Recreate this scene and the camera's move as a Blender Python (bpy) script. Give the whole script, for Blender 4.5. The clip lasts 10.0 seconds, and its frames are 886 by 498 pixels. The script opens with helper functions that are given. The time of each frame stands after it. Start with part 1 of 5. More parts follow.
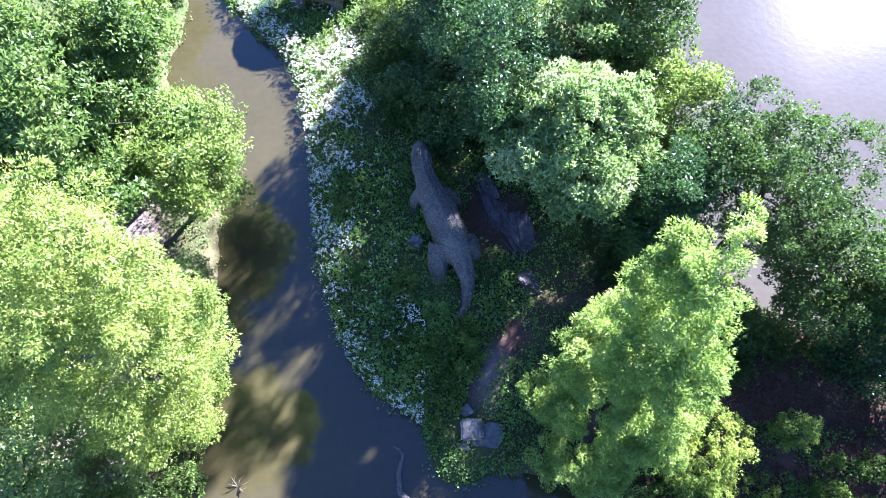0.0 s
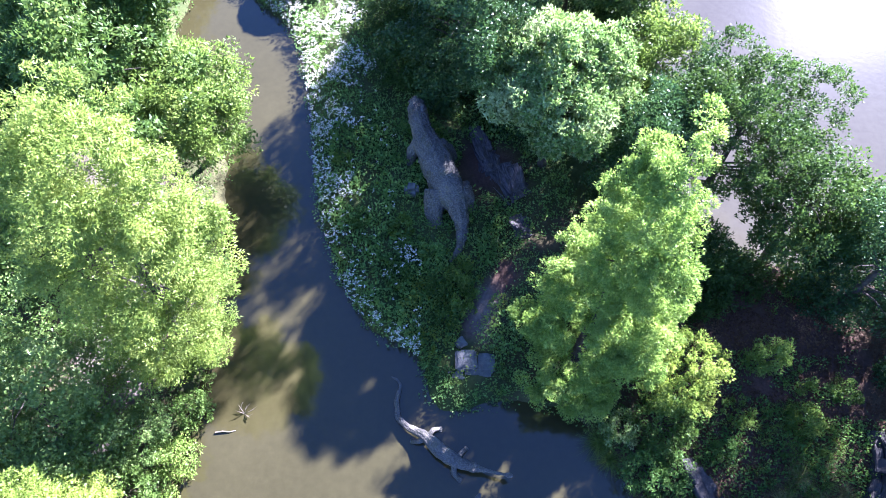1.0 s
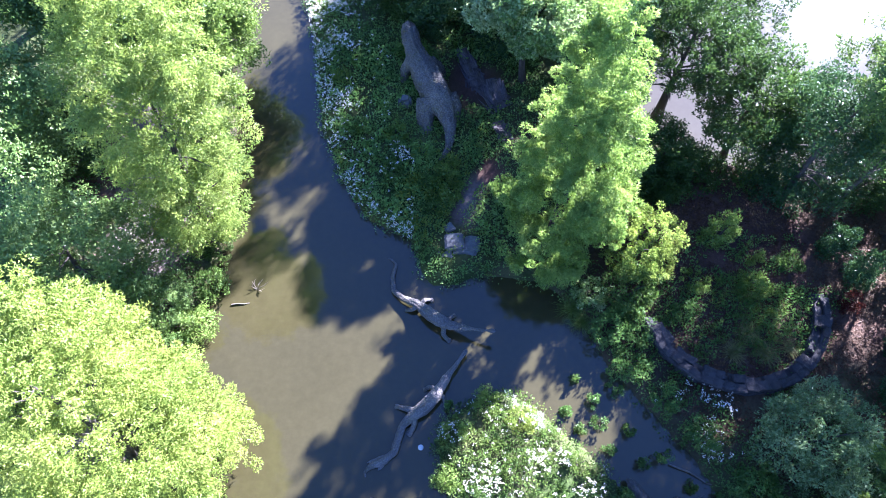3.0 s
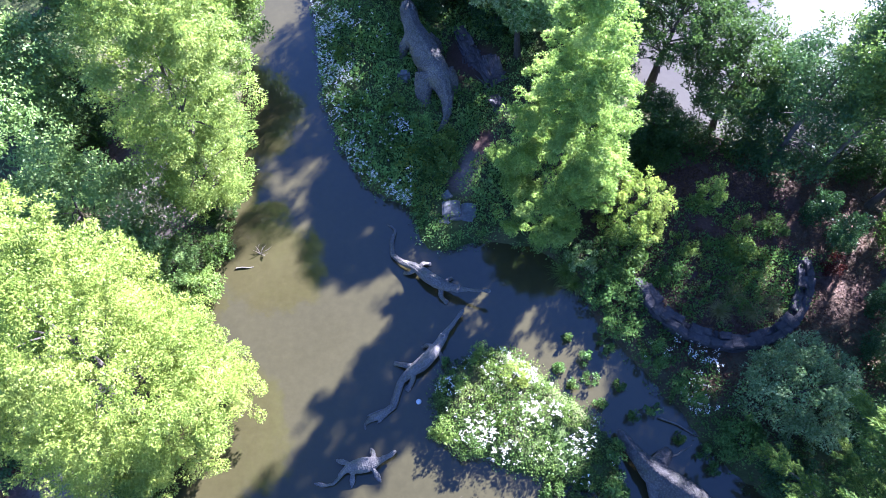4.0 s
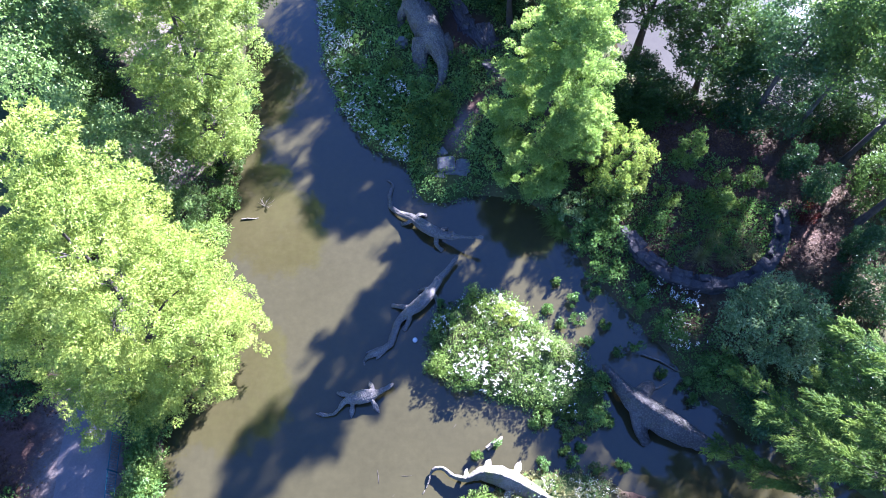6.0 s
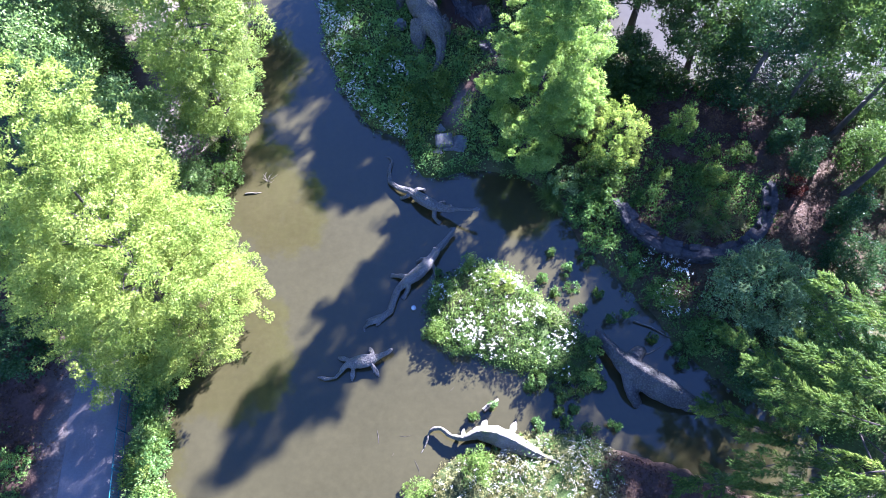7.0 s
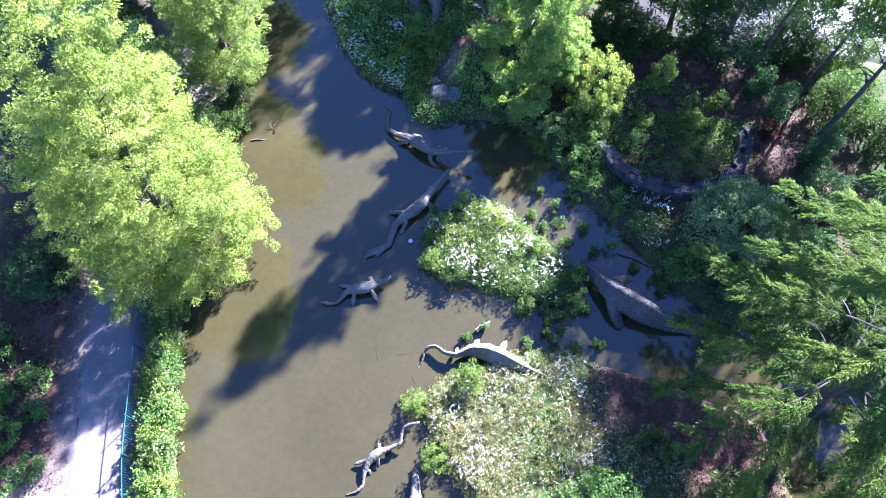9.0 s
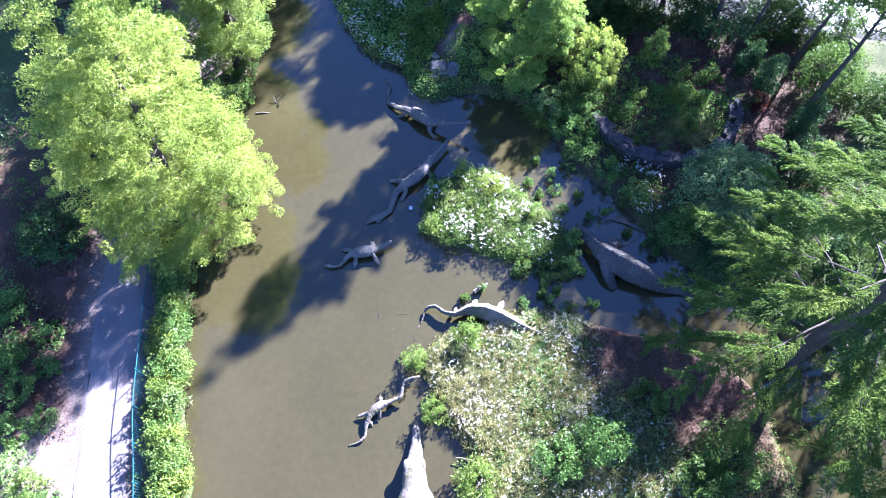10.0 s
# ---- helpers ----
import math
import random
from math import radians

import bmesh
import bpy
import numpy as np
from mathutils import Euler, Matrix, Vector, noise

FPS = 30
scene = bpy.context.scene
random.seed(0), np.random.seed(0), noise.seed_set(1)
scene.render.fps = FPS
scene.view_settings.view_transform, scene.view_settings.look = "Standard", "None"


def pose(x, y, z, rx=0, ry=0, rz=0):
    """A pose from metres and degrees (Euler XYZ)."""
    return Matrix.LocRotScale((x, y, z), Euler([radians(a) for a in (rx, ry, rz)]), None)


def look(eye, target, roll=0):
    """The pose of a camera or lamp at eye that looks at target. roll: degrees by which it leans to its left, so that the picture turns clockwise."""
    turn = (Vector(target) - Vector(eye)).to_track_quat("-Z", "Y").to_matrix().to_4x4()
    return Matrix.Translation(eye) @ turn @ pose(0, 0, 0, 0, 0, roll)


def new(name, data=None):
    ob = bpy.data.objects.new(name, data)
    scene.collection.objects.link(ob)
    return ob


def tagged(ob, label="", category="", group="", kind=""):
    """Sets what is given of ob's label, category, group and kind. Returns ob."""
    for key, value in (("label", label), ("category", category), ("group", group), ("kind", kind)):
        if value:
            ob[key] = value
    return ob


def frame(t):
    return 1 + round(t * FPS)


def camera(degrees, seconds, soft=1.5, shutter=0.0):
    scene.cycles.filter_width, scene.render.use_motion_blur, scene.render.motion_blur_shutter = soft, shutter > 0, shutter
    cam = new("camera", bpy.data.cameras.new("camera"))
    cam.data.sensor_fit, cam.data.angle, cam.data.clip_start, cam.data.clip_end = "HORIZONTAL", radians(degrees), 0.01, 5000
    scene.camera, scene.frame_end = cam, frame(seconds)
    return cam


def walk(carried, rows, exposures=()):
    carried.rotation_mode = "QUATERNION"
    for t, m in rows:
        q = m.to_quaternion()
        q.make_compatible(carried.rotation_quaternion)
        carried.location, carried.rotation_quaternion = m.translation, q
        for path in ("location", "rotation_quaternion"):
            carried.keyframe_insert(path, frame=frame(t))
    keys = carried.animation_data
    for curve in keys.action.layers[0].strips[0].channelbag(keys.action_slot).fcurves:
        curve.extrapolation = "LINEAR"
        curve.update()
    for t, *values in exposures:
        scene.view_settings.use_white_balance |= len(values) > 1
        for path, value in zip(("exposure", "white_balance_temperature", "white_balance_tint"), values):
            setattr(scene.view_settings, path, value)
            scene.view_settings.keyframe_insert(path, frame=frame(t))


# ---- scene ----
# camera: a drone flying backwards, level, some 33 m above the water
cam = camera(70.0, 10.0, soft=0.9)
PATH = [
    (0, (0.000, 0.000, 32.078), (-0.146, 12.793, 4.943), 0.01),
    (0.5, (0.112, -1.900, 32.125), (-0.027, 11.043, 5.061), -0.03),
    (1, (0.257, -3.851, 32.267), (0.142, 9.235, 5.272), -0.05),
    (1.5, (0.386, -5.838, 32.425), (0.286, 7.406, 5.507), -0.09),
    (2, (0.537, -7.787, 32.587), (0.450, 5.574, 5.727), -0.14),
    (2.5, (0.655, -9.688, 32.785), (0.598, 3.763, 5.970), -0.18),
    (3, (0.750, -11.518, 32.980), (0.715, 1.941, 6.169), -0.20),
    (4.5, (0.880, -14.987, 33.115), (0.909, -1.265, 6.437), 0.04),
    (5, (0.945, -15.910, 33.145), (0.974, -2.118, 6.504), 0.07),
    (5.5, (1.018, -16.848, 33.214), (1.052, -3.018, 6.592), 0.08),
    (7, (1.179, -19.886, 33.446), (1.239, -5.958, 6.875), 0.06),
    (7.5, (1.240, -21.013, 33.453), (1.306, -7.011, 6.921), 0.05),
    (8, (1.291, -22.229, 33.462), (1.372, -8.131, 6.981), 0.09),
    (8.5, (1.334, -23.468, 33.482), (1.428, -9.300, 7.039), 0.12),
    (9, (1.396, -24.753, 33.493), (1.498, -10.503, 7.093), 0.13),
    (9.5, (1.424, -26.055, 33.494), (1.543, -11.726, 7.138), 0.13),
    (10, (1.411, -27.313, 33.448), (1.532, -12.933, 7.119), 0.10),
]
walk(cam, [(t, look(eye, target, roll)) for t, eye, target, roll in PATH], ((0.0, 3.97, 5080, 33), (3.0, 3.96, 4980, 33), (10.0, 3.93, 4960, 33)))

# ---- light ----
SUN_EL, SUN_AZ = 27.5, 38.0            # degrees above the horizon, degrees to the right of straight ahead
sx, sy, sz = math.sin(radians(SUN_AZ)) * math.cos(radians(SUN_EL)), math.cos(radians(SUN_AZ)) * math.cos(radians(SUN_EL)), math.sin(radians(SUN_EL))
world = bpy.data.worlds.new("sky_world")
scene.world = world
world.use_nodes = True
wn = world.node_tree
sky = wn.nodes.new("ShaderNodeTexSky")
sky.sky_type, sky.sun_disc = "NISHITA", False
sky.sun_elevation, sky.sun_rotation = radians(SUN_EL), radians(SUN_AZ)
sky.air_density, sky.dust_density, sky.ozone_density = 0.65, 0.0, 4.0
wn.links.new(sky.outputs[0], wn.nodes["Background"].inputs[0])
wn.nodes["Background"].inputs[1].default_value = 0.050
sun_data = bpy.data.lights.new("sun", "SUN")
sun_data.energy, sun_data.angle, sun_data.color = 5.0, radians(1.0), (1.0, 0.94, 0.83)
sun = new("sun", sun_data)
sun.matrix_world = look((sx * 200, sy * 200, sz * 200), (0, 0, 0))


# ---- materials ----
def nodes_of(name):
    m = bpy.data.materials.new(name)
    m.use_nodes = True
    return m, m.node_tree, m.node_tree.nodes["Principled BSDF"]


def add(nt, kind, **values):
    n = nt.nodes.new(kind)
    for key, value in values.items():
        n.inputs[key].default_value = value
    return n


def ramp(nt, source, stops):
    r = nt.nodes.new("ShaderNodeValToRGB")
    e = r.color_ramp.elements
    while len(e) < len(stops):
        e.new(0.5)
    for k, (p, c) in zip(e, stops):
        k.position, k.color = p, (*c, 1)
    nt.links.new(source, r.inputs[0])
    return r.outputs[0]


def mixed(nt, fac, a, b, how="MIX"):
    n = nt.nodes.new("ShaderNodeMix")
    n.data_type, n.blend_type = "RGBA", how
    for socket, v in ((0, fac), (6, a), (7, b)):
        if isinstance(v, (int, float)):
            n.inputs[socket].default_value = v
        elif isinstance(v, tuple):
            n.inputs[socket].default_value = (*v, 1)
        else:
            nt.links.new(v, n.inputs[socket])
    return n.outputs[2]


def noise_of(nt, scale, detail=4.0, rough=0.55, coords="Object"):
    tc = nt.nodes.new("ShaderNodeTexCoord")
    n = add(nt, "ShaderNodeTexNoise", Scale=scale, Detail=detail, Roughness=rough)
    nt.links.new(tc.outputs[coords], n.inputs["Vector"])
    return n.outputs["Fac"]


def bumped(nt, bsdf, height, strength, distance):
    b = add(nt, "ShaderNodeBump", Strength=strength, Distance=distance)
    nt.links.new(height, b.inputs["Height"])
    nt.links.new(b.outputs[0], bsdf.inputs["Normal"])


def leaf_material(name, dark, mid, light, through_light=0.5, rough=0.5):
    """Leaves: three greens by leaf, patches by place, light passing through the blade."""
    m, nt, p = nodes_of(name)
    geo = nt.nodes.new("ShaderNodeNewGeometry")
    leaf = ramp(nt, geo.outputs["Random Per Island"], [(0.0, dark), (0.5, mid), (1.0, light)])
    patch = noise_of(nt, 0.45, 3)
    colour = mixed(nt, 0.55, leaf, ramp(nt, patch, [(0.35, dark), (0.52, mid), (0.68, light)]))
    nt.links.new(colour, p.inputs["Base Color"])
    p.inputs["Roughness"].default_value = rough
    p.inputs["Specular IOR Level"].default_value = 0.18
    tr = nt.nodes.new("ShaderNodeBsdfTranslucent")
    nt.links.new(mixed(nt, 0.6, colour, (1.0, 1.0, 0.72), "MULTIPLY"), tr.inputs[0])
    mix = add(nt, "ShaderNodeMixShader", Fac=through_light)
    nt.links.new(p.outputs[0], mix.inputs[1])
    nt.links.new(tr.outputs[0], mix.inputs[2])
    nt.links.new(mix.outputs[0], nt.nodes["Material Output"].inputs[0])
    return m


def stone_material(name, a, b, c, scale=2.0, relief=0.5, spec=0.25, rough=0.8):
    """Rough mineral surface: broad stains, fine grain, relief."""
    m, nt, p = nodes_of(name)
    broad, fine = noise_of(nt, scale, 5), noise_of(nt, scale * 14, 6, 0.7)
    col = mixed(nt, 0.45, ramp(nt, broad, [(0.3, a), (0.5, b), (0.7, c)]), ramp(nt, fine, [(0.3, a), (0.55, b), (0.75, c)]))
    nt.links.new(col, p.inputs["Base Color"])
    p.inputs["Roughness"].default_value = rough
    p.inputs["Specular IOR Level"].default_value = spec
    bumped(nt, p, fine, relief, 0.05)
    return m


def scaly_material(name, a, b, c, cell=8.0, relief=0.05, moss=0.25):
    """Weathered cement with moulded scales: cells with dark seams, stains and lichen."""
    m, nt, p = nodes_of(name)
    tc = nt.nodes.new("ShaderNodeTexCoord")
    v = add(nt, "ShaderNodeTexVoronoi", Scale=cell)
    nt.links.new(tc.outputs["Object"], v.inputs["Vector"])
    broad, fine = noise_of(nt, 0.9, 5), noise_of(nt, 18.0, 5, 0.7)
    seams = ramp(nt, v.outputs["Distance"], [(0.15, c), (0.45, b), (0.75, a)])
    col = mixed(nt, 0.48, seams, ramp(nt, broad, [(0.3, a), (0.5, b), (0.7, c)]))
    col = mixed(nt, 0.3, col, ramp(nt, fine, [(0.3, a), (0.55, b), (0.75, c)]))
    patch = ramp(nt, noise_of(nt, 1.7, 6, 0.65), [(0.5, (0, 0, 0)), (0.68, (moss, moss, moss))])
    nt.links.new(mixed(nt, patch, col, (0.07, 0.075, 0.02)), p.inputs["Base Color"])
    p.inputs["Roughness"].default_value = 0.75
    p.inputs["Specular IOR Level"].default_value = 0.25
    inv = add(nt, "ShaderNodeMath")
    inv.operation = "SUBTRACT"
    inv.inputs[0].default_value = 1.0
    nt.links.new(v.outputs["Distance"], inv.inputs[1])
    bumped(nt, p, inv.outputs[0], 0.8, relief)
    return m


def slate_material(name, a, b, c):
    """Layered slate: long streaks along the bed, chips across it."""
    m, nt, p = nodes_of(name)
    tc = nt.nodes.new("ShaderNodeTexCoord")
    mp = nt.nodes.new("ShaderNodeMapping")
    mp.inputs["Scale"].default_value = (7.0, 0.8, 9.0)
    nt.links.new(tc.outputs["Object"], mp.inputs["Vector"])
    streak = add(nt, "ShaderNodeTexNoise", Scale=1.3, Detail=6, Roughness=0.7)
    nt.links.new(mp.outputs[0], streak.inputs["Vector"])
    col = mixed(nt, 0.35, ramp(nt, streak.outputs["Fac"], [(0.35, a), (0.5, b), (0.68, c)]), ramp(nt, noise_of(nt, 3.0, 6, 0.7), [(0.3, a), (0.5, b), (0.7, c)]))
    nt.links.new(col, p.inputs["Base Color"])
    p.inputs["Roughness"].default_value = 0.75
    p.inputs["Specular IOR Level"].default_value = 0.25
    bumped(nt, p, streak.outputs["Fac"], 1.0, 0.12)
    return m


LEAF = {
    "cypress": leaf_material("cypress_leaf", (0.105, 0.185, 0.033), (0.195, 0.29, 0.05), (0.34, 0.42, 0.10), 0.5),
    "pale_cypress": leaf_material("pale_cypress_leaf", (0.1078, 0.1654, 0.02587), (0.1869, 0.2516, 0.04312), (0.2875, 0.3306, 0.07475), 0.5),
    "lime": leaf_material("lime_leaf", (0.105, 0.165, 0.022), (0.215, 0.275, 0.042), (0.34, 0.375, 0.085), 0.5),
    "chestnut": leaf_material("chestnut_leaf", (0.04375, 0.0875, 0.0175), (0.08125, 0.1375, 0.025), (0.1562, 0.2125, 0.05), 0.45),
    "silver": leaf_material("silver_leaf", (0.05, 0.105, 0.022), (0.16, 0.25, 0.06), (0.52, 0.58, 0.30), 0.42, 0.4),
    "dark": leaf_material("dark_leaf", (0.018, 0.042, 0.013), (0.038, 0.082, 0.023), (0.078, 0.14, 0.042), 0.3, 0.38),
    "glossy": leaf_material("glossy_leaf", (0.062, 0.115, 0.027), (0.132, 0.205, 0.05), (0.27, 0.345, 0.105), 0.38, 0.4),
    "grey": leaf_material("grey_green_leaf", (0.055, 0.10, 0.032), (0.13, 0.20, 0.072), (0.29, 0.365, 0.175), 0.4, 0.4),
    "oak": leaf_material("oak_leaf", (0.022, 0.05, 0.0115), (0.044, 0.083, 0.0175), (0.09, 0.142, 0.03), 0.45),
    "golden": leaf_material("golden_leaf", (0.115, 0.185, 0.028), (0.22, 0.285, 0.045), (0.36, 0.395, 0.085), 0.5),
    "cedar": leaf_material("cedar_needle", (0.024, 0.055, 0.010), (0.078, 0.132, 0.018), (0.20, 0.255, 0.038), 0.4, 0.8),
    "herb": leaf_material("herb_leaf", (0.0468, 0.0936, 0.02106), (0.0936, 0.1756, 0.03686), (0.1872, 0.2808, 0.06318), 0.42),
    "meadow": leaf_material("meadow_leaf", (0.075, 0.145, 0.034), (0.155, 0.27, 0.062), (0.28, 0.395, 0.105), 0.42),
    "fresh": leaf_material("fresh_leaf", (0.07563, 0.1306, 0.022), (0.1375, 0.2063, 0.033), (0.2338, 0.2888, 0.0715), 0.45),
    "dry": leaf_material("dry_leaf", (0.125, 0.112, 0.038), (0.215, 0.205, 0.068), (0.325, 0.31, 0.125), 0.35),
    "litter": leaf_material("dead_leaf", (0.0306, 0.0136, 0.00612), (0.068, 0.03536, 0.01683), (0.1564, 0.0986, 0.051), 0.15, 0.7),
    "red": leaf_material("red_leaf", (0.0375, 0.0125, 0.0075), (0.075, 0.01562, 0.01), (0.125, 0.0375, 0.02), 0.4),
}
# the scaly cement in darker tones, for the heavy reptile
STATUE_DARK = scaly_material("dark_cement", (0.018, 0.016, 0.013), (0.05, 0.045, 0.039), (0.115, 0.103, 0.088), 10.0, 0.04)
BARK = stone_material("bark", (0.029, 0.0232, 0.0174), (0.058, 0.0464, 0.0348), (0.1044, 0.087, 0.0696), 3.0, 0.8)
PALE_WOOD = stone_material("pale_wood", (0.08, 0.064, 0.046), (0.14, 0.118, 0.088), (0.19, 0.168, 0.13), 4.0, 0.6)
STATUE = scaly_material("weathered_cement", (0.028, 0.025, 0.021), (0.115, 0.103, 0.088), (0.235, 0.213, 0.18), 11.0, 0.09, 0.35)
STATUE_FINE = scaly_material("scaly_grey_cement", (0.035, 0.031, 0.026), (0.105, 0.094, 0.08), (0.205, 0.184, 0.155), 14.0, 0.05, 0.35)
RUBBLE = stone_material("dark_rubble", (0.018, 0.016, 0.015), (0.042, 0.037, 0.035), (0.085, 0.076, 0.072), 2.5, 1.0)
STATUE_WARM = scaly_material("pale_weathered_cement", (0.040, 0.033, 0.023), (0.10, 0.087, 0.066), (0.19, 0.168, 0.132), 14.0, 0.015, 0.8)
SLATE = slate_material("slate_rock", (0.030, 0.024, 0.024), (0.085, 0.072, 0.070), (0.19, 0.165, 0.158))
BLOCK = stone_material("pale_limestone", (0.05, 0.05, 0.046), (0.115, 0.113, 0.104), (0.21, 0.205, 0.19), 2.4, 1.0)
TARMAC = stone_material("pale_gravel", (0.108, 0.09, 0.08), (0.142, 0.123, 0.112), (0.18, 0.16, 0.147), 0.6, 0.5)
TEAL = stone_material("teal_paint", (0.006, 0.045, 0.055), (0.009, 0.065, 0.075), (0.014, 0.085, 0.095), 5.0, 0.1, 0.4, 0.5)
WHITE = stone_material("white_plastic", (0.406, 0.406, 0.3944), (0.464, 0.464, 0.4524), (0.493, 0.493, 0.4872), 3.0, 0.1, 0.5, 0.4)
PETAL = leaf_material("petal", (0.52, 0.49, 0.40), (0.65, 0.61, 0.49), (0.75, 0.71, 0.59), 0.25)


def ground_material():
    m, nt, p = nodes_of("earth_and_grass")
    at = nt.nodes.new("ShaderNodeVertexColor")
    at.layer_name = "cover"
    fine, broad = noise_of(nt, 6.0, 8, 0.7), noise_of(nt, 0.5, 5)
    earth = mixed(nt, 0.5, ramp(nt, fine, [(0.3, (0.033, 0.01925, 0.01375)), (0.55, (0.077, 0.04675, 0.03575)), (0.75, (0.125, 0.075, 0.052))]),
                  ramp(nt, broad, [(0.35, (0.0385, 0.02475, 0.0165)), (0.65, (0.105, 0.058, 0.042))]))
    grass = mixed(nt, 0.5, ramp(nt, fine, [(0.3, (0.0165, 0.03025, 0.0066)), (0.55, (0.044, 0.0715, 0.0165)), (0.75, (0.099, 0.121, 0.0385))]),
                  ramp(nt, broad, [(0.35, (0.0275, 0.0495, 0.011)), (0.65, (0.088, 0.0935, 0.033))]))
    split = nt.nodes.new("ShaderNodeSeparateColor")
    nt.links.new(at.outputs[0], split.inputs[0])
    sand = ramp(nt, fine, [(0.3, (0.105, 0.078, 0.062)), (0.55, (0.15, 0.122, 0.102)), (0.75, (0.19, 0.16, 0.138))])
    bare = mixed(nt, split.outputs["Green"], earth, sand)
    nt.links.new(mixed(nt, split.outputs["Red"], bare, grass), p.inputs["Base Color"])
    p.inputs["Roughness"].default_value = 0.95
    p.inputs["Specular IOR Level"].default_value = 0.1
    bumped(nt, p, fine, 0.7, 0.12)
    return m


def water_material(name, rough, ripple, deep, mid, shallow, gloss=0.5):
    m, nt, p = nodes_of(name)
    broad, fine = noise_of(nt, 0.12, 4), noise_of(nt, 2.6, 6, 0.65)
    col = mixed(nt, 0.42, ramp(nt, broad, [(0.35, deep), (0.5, mid), (0.68, shallow)]), ramp(nt, fine, [(0.3, deep), (0.5, mid), (0.75, shallow)]))
    nt.links.new(col, p.inputs["Base Color"])
    p.inputs["Roughness"].default_value = rough
    p.inputs["IOR"].default_value = 1.33
    p.inputs["Specular IOR Level"].default_value = gloss
    bumped(nt, p, noise_of(nt, 2.2, 3), ripple, 0.03)
    return m


GROUND = ground_material()
WATER = water_material("muddy_water", 0.06, 0.12, (0.0262, 0.0229, 0.0088), (0.0325, 0.0284, 0.0113), (0.0415, 0.0362, 0.0150), 0.9)
LAKE = water_material("rippled_lake_water", 0.11, 0.17, (0.04, 0.035, 0.028), (0.05, 0.045, 0.035), (0.06, 0.055, 0.042))


# ---- small helpers ----
def mesh_of(name, verts, faces, material, smooth=False):
    me = bpy.data.meshes.new(name)
    me.from_pydata([tuple(v) for v in verts], [], faces)
    me.materials.append(material)
    if smooth:
        me.polygons.foreach_set("use_smooth", [True] * len(me.polygons))
    me.update()
    return me


def blades_mesh(name, v, material):
    """A mesh of loose three- or four-cornered blades from an array of shape (n, corners, 3)."""
    n, k = v.shape[:2]
    me = bpy.data.meshes.new(name)
    me.vertices.add(k * n)
    me.vertices.foreach_set("co", np.ascontiguousarray(v, dtype=np.float32).ravel())
    me.loops.add(k * n)
    me.loops.foreach_set("vertex_index", np.arange(k * n, dtype=np.int32))
    me.polygons.add(n)
    me.polygons.foreach_set("loop_start", np.arange(0, k * n, k, dtype=np.int32))
    me.materials.append(material)
    me.update(calc_edges=True)
    return me


def part(name, data, parent, label=""):
    if not isinstance(data, bpy.types.Mesh):
        bm, material = data
        data = bpy.data.meshes.new(name)
        bm.to_mesh(data)
        bm.free()
        data.materials.append(material)
    ob = new(name, data)
    ob.parent = parent
    return tagged(ob, label)


def chaikin(points, rounds=2, closed=True):
    p = np.array(points, float)
    for _ in range(rounds):
        q = np.roll(p, -1, 0) if closed else p[1:]
        a = p if closed else p[:-1]
        r = np.empty((2 * len(a), p.shape[1]))
        r[0::2], r[1::2] = 0.75 * a + 0.25 * q, 0.25 * a + 0.75 * q
        p = r if closed else np.vstack([p[:1], r, p[-1:]])
    return p


def inside_distance(x, y, poly):
    """Distance to the outline, positive inside."""
    d = np.full(x.shape, 1e9)
    within = np.zeros(x.shape, bool)
    for (ax, ay), (bx, by) in zip(poly, np.roll(poly, -1, 0)):
        ex, ey = bx - ax, by - ay
        t = np.clip(((x - ax) * ex + (y - ay) * ey) / (ex * ex + ey * ey + 1e-12), 0, 1)
        d = np.minimum(d, np.hypot(x - ax - t * ex, y - ay - t * ey))
        cross = (ay > y) != (by > y)
        within ^= cross & (x < ax + (y - ay) * ex / (ey if abs(ey) > 1e-9 else 1e-9))
    return np.where(within, d, -d)


def wobble(x, y, scale, seed=0.0):
    """Cheap smooth noise from a few sines, between about -1 and 1."""
    a, b = x / scale + seed, y / scale - 0.7 * seed
    return (np.sin(a * 1.7 + 0.6 * np.sin(b * 1.3)) + np.sin(b * 2.1 + 0.8 * np.sin(a * 1.9 + 1.0)) + 0.6 * np.sin((a + b) * 3.7) + 0.5 * np.sin((a - b) * 5.3 + 2)) / 3.1


